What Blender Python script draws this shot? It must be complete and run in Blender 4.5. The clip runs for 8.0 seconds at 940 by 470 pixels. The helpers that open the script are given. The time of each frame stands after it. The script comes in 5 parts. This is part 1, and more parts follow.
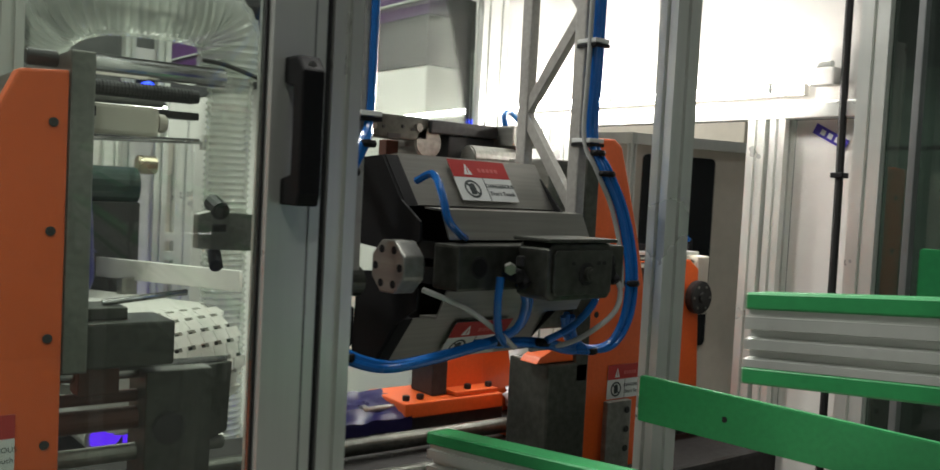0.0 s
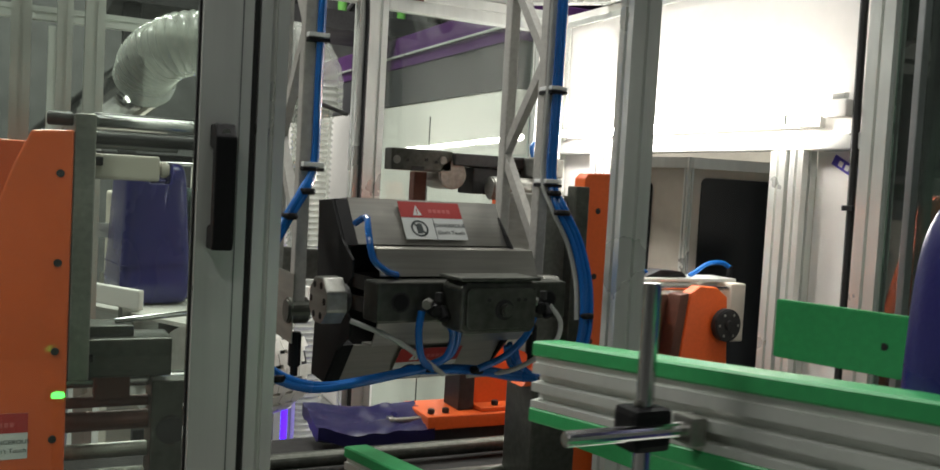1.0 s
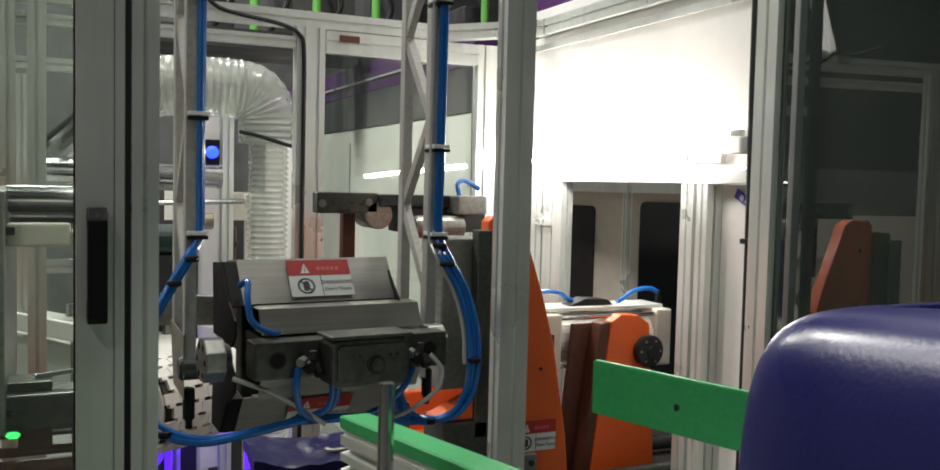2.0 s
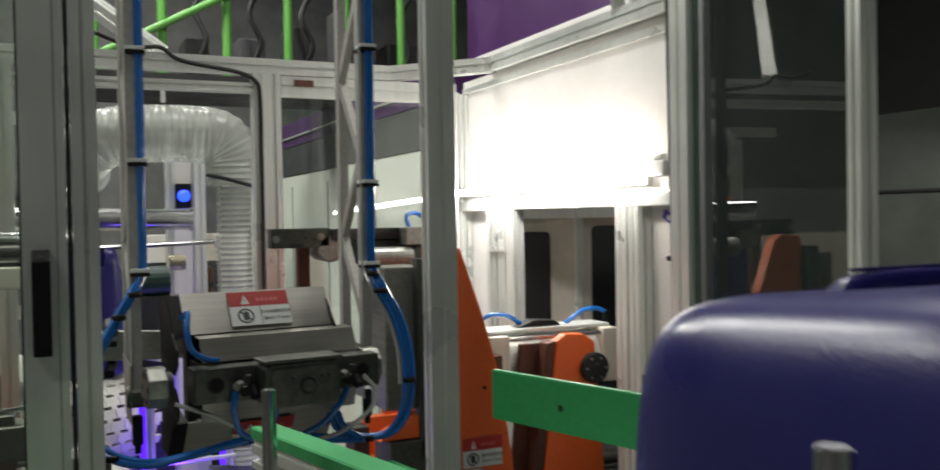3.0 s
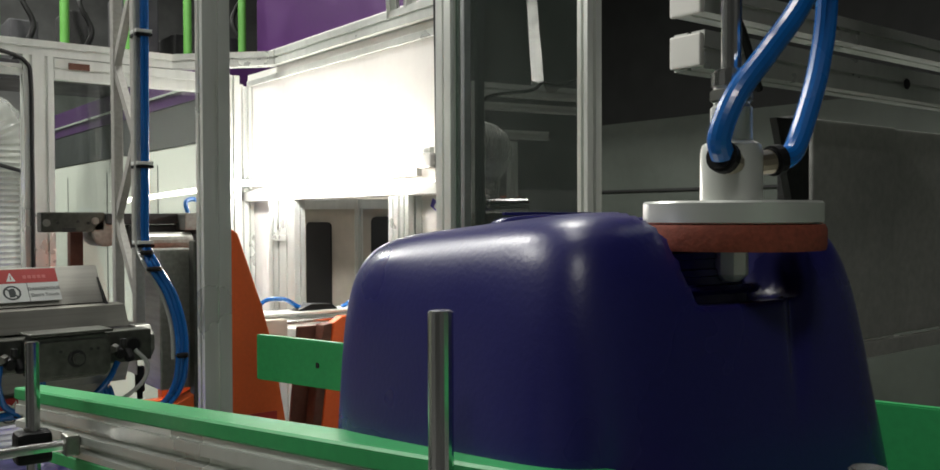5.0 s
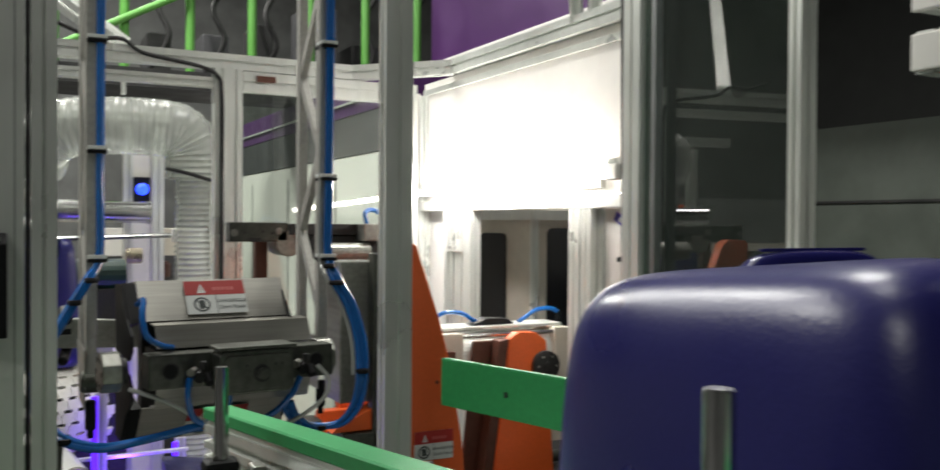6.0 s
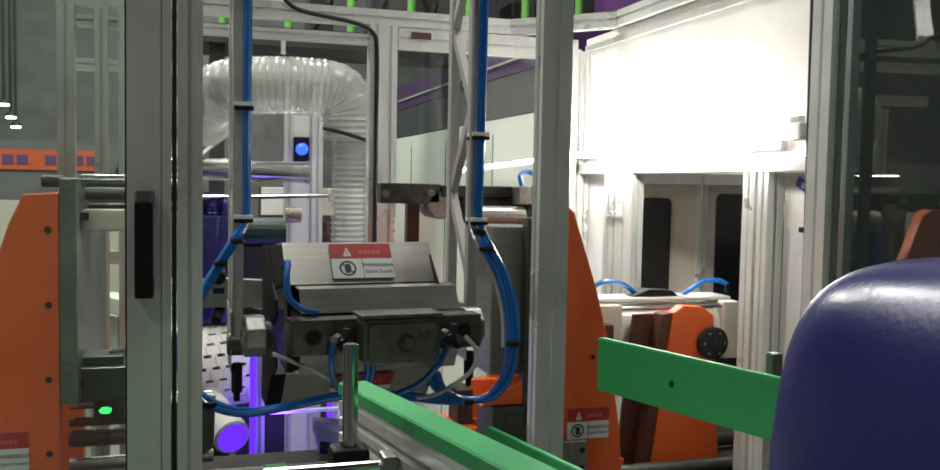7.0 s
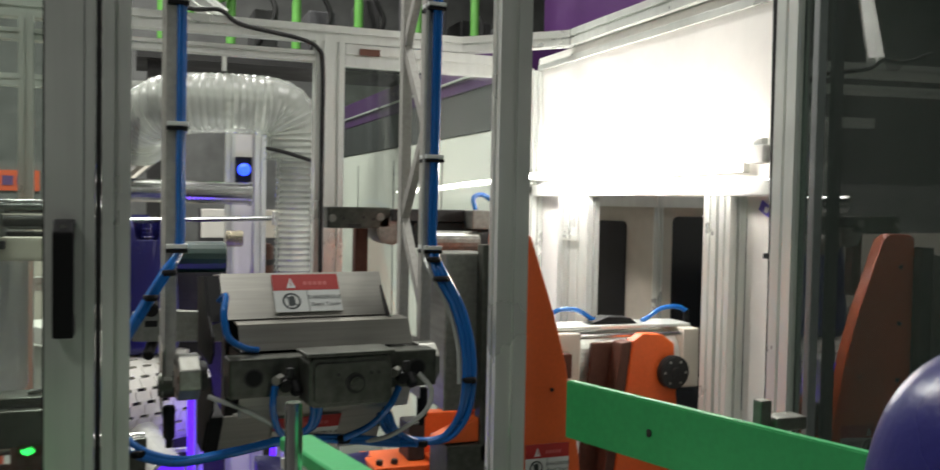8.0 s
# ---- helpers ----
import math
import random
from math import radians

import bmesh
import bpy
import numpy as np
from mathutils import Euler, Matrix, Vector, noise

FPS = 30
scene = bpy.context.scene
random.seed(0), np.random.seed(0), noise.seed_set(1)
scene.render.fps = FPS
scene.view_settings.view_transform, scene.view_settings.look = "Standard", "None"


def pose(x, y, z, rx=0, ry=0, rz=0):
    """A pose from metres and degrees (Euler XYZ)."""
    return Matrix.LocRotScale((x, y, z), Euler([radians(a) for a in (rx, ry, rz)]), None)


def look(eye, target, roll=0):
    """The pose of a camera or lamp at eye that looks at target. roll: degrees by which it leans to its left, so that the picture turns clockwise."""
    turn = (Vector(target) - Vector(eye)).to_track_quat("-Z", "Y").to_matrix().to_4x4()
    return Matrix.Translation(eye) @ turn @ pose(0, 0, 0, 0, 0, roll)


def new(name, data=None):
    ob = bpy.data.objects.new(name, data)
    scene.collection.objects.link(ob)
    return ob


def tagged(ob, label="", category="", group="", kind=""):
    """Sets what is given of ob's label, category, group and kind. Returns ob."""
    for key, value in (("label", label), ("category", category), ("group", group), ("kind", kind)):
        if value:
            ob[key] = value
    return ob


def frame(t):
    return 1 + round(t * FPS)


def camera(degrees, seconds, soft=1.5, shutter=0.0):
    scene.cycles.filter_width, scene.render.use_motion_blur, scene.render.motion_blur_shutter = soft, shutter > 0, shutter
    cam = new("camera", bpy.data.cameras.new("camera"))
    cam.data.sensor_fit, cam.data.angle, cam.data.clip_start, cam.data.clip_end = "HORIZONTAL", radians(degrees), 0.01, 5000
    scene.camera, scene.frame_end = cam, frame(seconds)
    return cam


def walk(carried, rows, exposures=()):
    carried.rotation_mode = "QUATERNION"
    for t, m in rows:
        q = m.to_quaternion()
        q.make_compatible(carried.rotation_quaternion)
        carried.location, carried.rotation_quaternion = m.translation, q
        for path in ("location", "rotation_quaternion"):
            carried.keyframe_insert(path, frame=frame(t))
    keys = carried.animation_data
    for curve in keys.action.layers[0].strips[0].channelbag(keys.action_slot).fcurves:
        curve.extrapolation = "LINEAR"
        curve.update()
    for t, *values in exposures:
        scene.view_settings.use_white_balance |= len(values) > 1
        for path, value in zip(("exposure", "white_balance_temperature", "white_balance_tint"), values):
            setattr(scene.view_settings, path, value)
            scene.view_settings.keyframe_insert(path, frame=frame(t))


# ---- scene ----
cam = camera(55.1, 8.0, 1.5, 0.4)
PATH = [
    (0, (0.005, 0.028, 1.367), (1.221, 1.614, 1.272), 3.0),
    (0.5, (0.168, -0.147, 1.391), (1.166, 1.583, 1.282), 3.4),
    (1, (0.239, -0.276, 1.444), (1.128, 1.512, 1.340), 3.2),
    (1.5, (0.322, -0.392, 1.510), (1.174, 1.414, 1.401), 2.9),
    (1.7, (0.364, -0.426, 1.546), (1.226, 1.374, 1.422), 2.1),
    (2.8, (0.494, -0.591, 1.569), (1.295, 1.241, 1.532), -0.4),
    (3, (0.496, -0.638, 1.553), (1.339, 1.175, 1.514), -1.0),
    (3.5, (0.479, -0.728, 1.522), (1.536, 0.970, 1.471), -0.7),
    (4, (0.458, -0.789, 1.507), (1.670, 0.801, 1.451), -0.3),
    (4.2, (0.460, -0.806, 1.509), (1.700, 0.762, 1.452), -0.2),
    (5.3, (0.474, -0.785, 1.519), (1.672, 0.816, 1.493), -0.1),
    (5.5, (0.478, -0.765, 1.524), (1.618, 0.878, 1.502), 0.2),
    (6, (0.488, -0.684, 1.534), (1.408, 1.091, 1.507), 0.4),
    (6.5, (0.512, -0.607, 1.534), (1.246, 1.253, 1.472), 1.4),
    (7, (0.548, -0.558, 1.534), (1.144, 1.348, 1.420), 1.1),
    (7.5, (0.559, -0.527, 1.543), (1.140, 1.383, 1.437), 0.3),
    (8, (0.568, -0.451, 1.547), (1.276, 1.418, 1.476), 1.1),
]
# the camera's own exposure sinks a little while the can fills the view
walk(cam, [(t, look(eye, target, roll)) for t, eye, target, roll in PATH], [(0.0, 0.0), (1.7, 0.0), (2.8, -0.25), (4.2, -0.25), (5.3, 0.10), (6.2, 0.0), (8.0, 0.0)])

# ---- light ----
world = bpy.data.worlds.new("hall")
scene.world = world
world.use_nodes = True
wn = world.node_tree.nodes["Background"]
wn.inputs[0].default_value = (0.62, 0.62, 0.60, 1)
wn.inputs[1].default_value = 0.03


def area(name, eye, target, power, sx, sy, colour=(1, 1, 1), spread=180):
    d = bpy.data.lights.new(name, "AREA")
    d.shape, d.size, d.size_y, d.energy, d.color, d.spread = "RECTANGLE", sx, sy, power, colour, radians(spread)
    ob = new(name, d)
    ob.matrix_world = look(eye, target)
    return ob


# high-bay lights of the hall
for hx, hy, watts in ((-1.3, -2.2, 44), (1.0, 0.3, 20), (0.3, 3.6, 150), (0.4, 6.2, 150), (-1.6, 3.0, 120), (2.35, 1.7, 70)):
    area("hall_light", (hx, hy, 4.7), (hx, hy, 0), watts, 0.7, 0.7, (1.0, 0.99, 0.93))
# added lamp for the violet light low behind the press
area("violet_fill", (0.86, 2.44, 0.66), (0.98, 2.9, 0.75), 1.7, 0.05, 0.25, (0.14, 0.04, 1.0))

# ---- materials ----


def mat(name, colour, rough=0.5, metal=0.0, grain=0.0, scale=60.0, bump=0.0, stain=0.0, stretch=(1, 1, 1), coat=0.0, trans=0.0, spec=0.5, varied=0.0, sub=0.0):
    m = bpy.data.materials.new(name)
    m.use_nodes = True
    nt = m.node_tree
    n, lk = nt.nodes, nt.links
    b = n["Principled BSDF"]
    b.inputs["Base Color"].default_value = (*colour, 1)
    b.inputs["Roughness"].default_value = rough
    b.inputs["Metallic"].default_value = metal
    b.inputs["Coat Weight"].default_value = coat
    b.inputs["Transmission Weight"].default_value = trans
    b.inputs["Specular IOR Level"].default_value = spec
    if sub:
        b.inputs["Subsurface Weight"].default_value = sub
        b.inputs["Subsurface Radius"].default_value = (0.01, 0.02, 0.01)
    tc = n.new("ShaderNodeTexCoord")
    mp = n.new("ShaderNodeMapping")
    mp.inputs["Scale"].default_value = stretch
    lk.new(tc.outputs["Object"], mp.inputs[0])
    if grain or stain or varied:
        fine = n.new("ShaderNodeTexNoise")
        fine.inputs["Scale"].default_value = scale
        fine.inputs["Detail"].default_value = 6
        lk.new(mp.outputs[0], fine.inputs["Vector"])
        big = n.new("ShaderNodeTexNoise")
        big.inputs["Scale"].default_value = 5.0
        big.inputs["Detail"].default_value = 4
        lk.new(tc.outputs["Object"], big.inputs["Vector"])
        f1 = n.new("ShaderNodeMapRange")
        f1.inputs["From Min"].default_value, f1.inputs["From Max"].default_value = 0.3, 0.7
        f1.inputs["To Min"].default_value, f1.inputs["To Max"].default_value = 1 - grain, 1 + grain
        lk.new(fine.outputs["Fac"], f1.inputs[0])
        f2 = n.new("ShaderNodeMapRange")
        f2.inputs["From Min"].default_value, f2.inputs["From Max"].default_value = 0.35, 0.65
        f2.inputs["To Min"].default_value, f2.inputs["To Max"].default_value = 1 - stain, 1.0
        lk.new(big.outputs["Fac"], f2.inputs[0])
        mul = n.new("ShaderNodeMath")
        mul.operation = "MULTIPLY"
        lk.new(f1.outputs[0], mul.inputs[0])
        lk.new(f2.outputs[0], mul.inputs[1])
        last = mul
        if varied:
            oi = n.new("ShaderNodeObjectInfo")
            f3 = n.new("ShaderNodeMapRange")
            f3.inputs["To Min"].default_value, f3.inputs["To Max"].default_value = 1 - varied, 1 + varied
            lk.new(oi.outputs["Random"], f3.inputs[0])
            m2 = n.new("ShaderNodeMath")
            m2.operation = "MULTIPLY"
            lk.new(mul.outputs[0], m2.inputs[0])
            lk.new(f3.outputs[0], m2.inputs[1])
            last = m2
        mix = n.new("ShaderNodeVectorMath")
        mix.operation = "SCALE"
        mix.inputs[0].default_value = colour
        lk.new(last.outputs[0], mix.inputs["Scale"])
        lk.new(mix.outputs[0], b.inputs["Base Color"])
        r = n.new("ShaderNodeMapRange")
        r.inputs["From Min"].default_value, r.inputs["From Max"].default_value = 0.3, 0.7
        r.inputs["To Min"].default_value, r.inputs["To Max"].default_value = max(0.02, rough - 0.08), min(1, rough + 0.1)
        lk.new(big.outputs["Fac"], r.inputs[0])
        lk.new(r.outputs[0], b.inputs["Roughness"])
        if bump:
            bp = n.new("ShaderNodeBump")
            bp.inputs["Strength"].default_value = bump
            bp.inputs["Distance"].default_value = 0.002
            lk.new(fine.outputs["Fac"], bp.inputs["Height"])
            lk.new(bp.outputs[0], b.inputs["Normal"])
    return m


def glow(name, colour, strength):
    m = bpy.data.materials.new(name)
    m.use_nodes = True
    b = m.node_tree.nodes["Principled BSDF"]
    b.inputs["Base Color"].default_value = (*colour, 1)
    b.inputs["Emission Color"].default_value = (*colour, 1)
    b.inputs["Emission Strength"].default_value = strength
    return m


ALU = mat("anodised_aluminium", (0.77, 0.79, 0.75), 0.33, 0.55, 0.05, 40, 0.0, 0.08, (1, 1, 0.05))
ALU_DARK = mat("slot_aluminium", (0.24, 0.25, 0.25), 0.5, 0.7, 0.05, 40, 0.0, 0.1)
STEEL = mat("machined_steel", (0.34, 0.34, 0.31), 0.36, 0.85, 0.16, 90, 0.10, 0.30, (1, 0.1, 1))
BRUSHED = mat("brushed_stainless", (0.44, 0.43, 0.39), 0.36, 0.85, 0.10, 160, 0.06, 0.15, (0.04, 1, 1))
OILED = mat("oiled_steel", (0.105, 0.11, 0.095), 0.40, 0.8, 0.22, 70, 0.10, 0.35)
CHROME = mat("chromed_rod", (0.62, 0.62, 0.62), 0.16, 1.0, 0.04, 50, 0.0, 0.1)
CAST = mat("cast_aluminium", (0.42, 0.41, 0.38), 0.62, 0.25, 0.10, 110, 0.12, 0.2)
SOOT = mat("oily_bed_steel", (0.030, 0.029, 0.028), 0.75, 0.0, 0.25, 60, 0.15, 0.35, spec=0.2)
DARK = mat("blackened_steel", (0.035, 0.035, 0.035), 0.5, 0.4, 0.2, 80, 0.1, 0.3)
BLACK = mat("black_plastic", (0.008, 0.008, 0.009), 0.55, 0.0, 0.15, 200, 0.08, 0.1, spec=0.18)
RUBBER = mat("black_rubber_seal", (0.008, 0.008, 0.008), 0.7, 0.0, 0.1, 100, 0.0, 0.1)
ORANGE = mat("orange_paint", (0.72, 0.115, 0.018), 0.42, 0.0, 0.05, 120, 0.10, 0.12, coat=0.15)
GREEN = mat("green_polyethylene", (0.030, 0.35, 0.105), 0.46, 0.0, 0.07, 130, 0.05, 0.10, sub=0.0)
NAVY = mat("blue_polyethylene", (0.017, 0.0165, 0.120), 0.27, 0.0, 0.05, 260, 0.10, 0.06)
WHITE = mat("white_panel_paint", (0.80, 0.78, 0.74), 0.5, 0.0, 0.02, 30, 0.01, 0.05)
CREAM = mat("cream_panel_paint", (0.60, 0.56, 0.48), 0.5, 0.0, 0.04, 30, 0.02, 0.10)
GREYGREEN = mat("grey_green_sheet", (0.10, 0.118, 0.10), 0.45, 0.1, 0.05, 25, 0.02, 0.15)
GREYPLATE = mat("grey_machine_plate", (0.46, 0.46, 0.43), 0.5, 0.1, 0.1, 60, 0.05, 0.2)
SMOKED = mat("smoked_window", (0.012, 0.013, 0.016), 0.12, 0.0, spec=0.5)
PURPLE = mat("purple_machine_paint", (0.068, 0.018, 0.105), 0.4, 0.0, 0.05, 40, 0.03, 0.15)
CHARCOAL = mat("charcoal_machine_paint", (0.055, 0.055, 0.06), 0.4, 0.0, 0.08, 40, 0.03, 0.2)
LIME = mat("lime_green_rail_paint", (0.11, 0.34, 0.06), 0.45, 0.0, 0.06, 60, 0.0, 0.1)
HOSE = mat("blue_polyurethane_hose", (0.008, 0.125, 0.44), 0.24, 0.0, 0.06, 60, 0.0, 0.12, coat=0.3)
CLEAR = mat("milky_clear_hose", (0.42, 0.43, 0.41), 0.18, 0.0, 0.08, 40, 0.0, 0.1)
DUCT = mat("ribbed_plastic_duct", (0.50, 0.51, 0.48), 0.25, 0.0, 0.05, 30, 0.0, 0.1, coat=0.3)
FOAM = mat("brick_red_foam", (0.24, 0.055, 0.032), 0.85, 0.0, 0.2, 300, 0.3, 0.2)
BRASS = mat("nickel_brass_fitting", (0.50, 0.44, 0.33), 0.3, 0.9, 0.05, 60, 0.0, 0.1)
LABEL_W = mat("label_white", (0.68, 0.70, 0.68), 0.4, 0.0, 0.03, 60, 0.0, 0.06)
LABEL_R = mat("label_red", (0.42, 0.025, 0.022), 0.4, 0.0, 0.05, 60, 0.0, 0.06)
INK = mat("label_ink", (0.03, 0.04, 0.04), 0.5)
PALE = mat("label_pale_red", (0.55, 0.12, 0.11), 0.4)
TAPE = mat("violet_tape", (0.07, 0.05, 0.42), 0.4, 0.0, 0.05, 60, 0.0, 0.05)
BELT = mat("white_belt_plastic", (0.66, 0.65, 0.60), 0.45, 0.0, 0.05, 60, 0.02, 0.12)
CONCRETE = mat("grey_concrete", (0.22, 0.22, 0.21), 0.6, 0.0, 0.15, 30, 0.15, 0.25)
# darker copy of the hall sheet: missing light is put into its colour
HALL_SHADED = mat("shade_toned_hall_sheet", (0.03, 0.032, 0.03), 0.7, 0.0, 0.1, 6, 0.05, 0.3)
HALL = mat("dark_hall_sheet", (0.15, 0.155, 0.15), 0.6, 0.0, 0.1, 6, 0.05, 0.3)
BROWN = mat("brown_hydraulic_block", (0.11, 0.045, 0.03), 0.45, 0.3, 0.15, 50, 0.05, 0.2)
BANNER = mat("orange_banner", (0.62, 0.10, 0.03), 0.6, 0.0, 0.05, 40, 0.0, 0.1)
BANNER_INK = mat("banner_ink", (0.10, 0.05, 0.16), 0.6)
BLUEBAG = mat("blue_film_scrap", (0.007, 0.006, 0.055), 0.34, 0.0, 0.1, 30, 0.2, 0.1)
CLEARBAG = mat("crumpled_clear_film", (0.62, 0.62, 0.66), 0.2, 0.0, 0.1, 40, 0.2, 0.1)
LED_STRIP = glow("led_strip", (1.0, 0.97, 0.93), 120.0)
# weaker second strength, so the strip's light fades towards the front
LED_DIM = glow("led_dim_strip", (1.0, 0.95, 0.88), 85.0)
LED_BAY = glow("bay_lamp_glow", (1.0, 1.0, 0.97), 9.0)
LED_GREEN = glow("led_green", (0.03, 1.0, 0.12), 30.0)
LED_BLUE = glow("led_blue", (0.015, 0.05, 1.0), 4.0)
# emission that stands for violet light falling on parts
VIOLET_GLOW = glow("violet_glow", (0.12, 0.02, 1.0), 1.15)


def clear(name, colour, rough, alpha_mix, haze):
    """A thin clear sheet: mostly see-through, with a real surface gloss."""
    m = bpy.data.materials.new(name)
    m.use_nodes = True
    nt = m.node_tree
    n, lk = nt.nodes, nt.links
    n.remove(n["Principled BSDF"])
    tr = n.new("ShaderNodeBsdfTransparent")
    tr.inputs[0].default_value = (*colour, 1)
    gl = n.new("ShaderNodeBsdfGlossy")
    gl.inputs["Roughness"].default_value = rough
    fr = n.new("ShaderNodeFresnel")
    fr.inputs[0].default_value = 1.5
    sc = n.new("ShaderNodeMath")
    sc.operation = "MULTIPLY_ADD"
    sc.inputs[1].default_value, sc.inputs[2].default_value = 1.0, alpha_mix
    lk.new(fr.outputs[0], sc.inputs[0])
    mx = n.new("ShaderNodeMixShader")
    lk.new(sc.outputs[0], mx.inputs[0])
    lk.new(tr.outputs[0], mx.inputs[1])
    lk.new(gl.outputs[0], mx.inputs[2])
    # pale haze mixed in, standing for reflections that the sheet lacks
    df, tl = n.new("ShaderNodeBsdfDiffuse"), n.new("ShaderNodeBsdfTranslucent")
    df.inputs[0].default_value = tl.inputs[0].default_value = (0.62, 0.68, 0.62, 1)
    half, film = n.new("ShaderNodeMixShader"), n.new("ShaderNodeMixShader")
    film.inputs[0].default_value = haze
    lk.new(df.outputs[0], half.inputs[1])
    lk.new(tl.outputs[0], half.inputs[2])
    lk.new(mx.outputs[0], film.inputs[1])
    lk.new(half.outputs[0], film.inputs[2])
    lk.new(film.outputs[0], n["Material Output"].inputs[0])
    return m


GLASS = clear("tinted_glass", (0.50, 0.62, 0.56), 0.015, 0.10, 0.020)
ACRYL = clear("clear_acrylic", (0.86, 0.91, 0.87), 0.02, 0.012, 0.009)



def milky(name, colour, share):
    """A thin half-clear plastic: part see-through, part pale gloss."""
    m = mat(name, colour, 0.22, 0.0, 0.05, 30, 0.0, 0.1, coat=0.3)
    n, lk = m.node_tree.nodes, m.node_tree.links
    tr = n.new("ShaderNodeBsdfTransparent")
    tr.inputs[0].default_value = (0.93, 0.95, 0.92, 1)
    mx = n.new("ShaderNodeMixShader")
    mx.inputs[0].default_value = share
    lk.new(tr.outputs[0], mx.inputs[1])
    lk.new(n["Principled BSDF"].outputs[0], mx.inputs[2])
    lk.new(mx.outputs[0], n["Material Output"].inputs[0])
    return m


DUCT_CLEAR = milky("clear_ribbed_duct", (0.60, 0.62, 0.58), 0.40)

# ---- mesh helpers ----


def done(bm, name, material, parent=None, smooth=False):
    bmesh.ops.recalc_face_normals(bm, faces=bm.faces)
    me = bpy.data.meshes.new(name)
    bm.to_mesh(me)
    bm.free()
    me.materials.append(material)
    if smooth:
        for p in me.polygons:
            p.use_smooth = True
    ob = new(name, me)
    if smooth:
        me.set_sharp_from_angle(angle=radians(38))
    if parent:
        ob.parent = parent
    return ob


def part(name, bm, material, parent, label="", smooth=False):
    ob = done(bm, name, material, parent, smooth)
    return tagged(ob, label) if label else ob


def thing(name, label, category, group="", kind="", at=None):
    ob = new(name)
    ob.empty_display_size = 0.05
    if at is not None:
        ob.matrix_basis = at
    return tagged(ob, label, category, group, kind)


def box(x0, x1, y0, y1, z0, z1, bevel=0.0, bm=None, m=None):
    """A box, with bevelled edges, added to bm."""
    own = bmesh.new()
    bmesh.ops.create_cube(own, size=1)
    for v in own.verts:
        v.co = Vector(((x0 + x1) / 2 + v.co.x * (x1 - x0), (y0 + y1) / 2 + v.co.y * (y1 - y0), (z0 + z1) / 2 + v.co.z * (z1 - z0)))
    if bevel:
        bmesh.ops.bevel(own, geom=own.edges[:], offset=bevel, segments=2, profile=0.6, affect="EDGES")
    if m is not None:
        own.transform(m)
    return own if bm is None else joined(bm, own)


def joined(bm, other):
    me = bpy.data.meshes.new("join")
    other.to_mesh(me)
    other.free()
    bm.from_mesh(me)
    bpy.data.meshes.remove(me)
    return bm


def cyl(p, q, r, n=20, bevel=0.0, r2=None, bm=None):
    """A rod from p to q."""
    p, q = Vector(p), Vector(q)
    own = bmesh.new()
    bmesh.ops.create_cone(own, cap_ends=True, segments=n, radius1=r, radius2=r if r2 is None else r2, depth=(q - p).length)
    if bevel:
        rim = [e for e in own.edges if abs(e.verts[0].co.z - e.verts[1].co.z) < 1e-6]
        bmesh.ops.bevel(own, geom=rim, offset=bevel, segments=2, affect="EDGES")
    own.transform(Matrix.Translation((p + q) / 2) @ (q - p).to_track_quat("Z", "Y").to_matrix().to_4x4())
    return own if bm is None else joined(bm, own)


def plate(outline, axis, a, b, bevel=0.0, bm=None):
    """A plate with that outline, from a to b along the axis. Outline: the other two coordinates in order."""
    own = bmesh.new()
    rings = []
    for d in (a, b):
        rings.append([own.verts.new({"x": (d, u, v), "y": (u, d, v), "z": (u, v, d)}[axis]) for u, v in outline])
    k = len(outline)
    own.faces.new(rings[0])
    own.faces.new(rings[1][::-1])
    for i in range(k):
        own.faces.new((rings[0][i], rings[1][i], rings[1][(i + 1) % k], rings[0][(i + 1) % k]))
    bmesh.ops.recalc_face_normals(own, faces=own.faces)
    if bevel:
        bmesh.ops.bevel(own, geom=own.edges[:], offset=bevel, segments=2, profile=0.6, affect="EDGES")
    return own if bm is None else joined(bm, own)


def curve(points, steps=8):
    """Points along a smooth line through the given ones."""
    p = [Vector(v) for v in points]
    p = [p[0] * 2 - p[1]] + p + [p[-1] * 2 - p[-2]]
    out = []
    for i in range(1, len(p) - 2):
        for s in range(steps):
            t = s / steps
            out.append(0.5 * (2 * p[i] + (p[i + 1] - p[i - 1]) * t + (2 * p[i - 1] - 5 * p[i] + 4 * p[i + 1] - p[i + 2]) * t * t + (3 * p[i] - p[i - 1] - 3 * p[i + 1] + p[i + 2]) * t ** 3))
    out.append(p[-2])
    return out


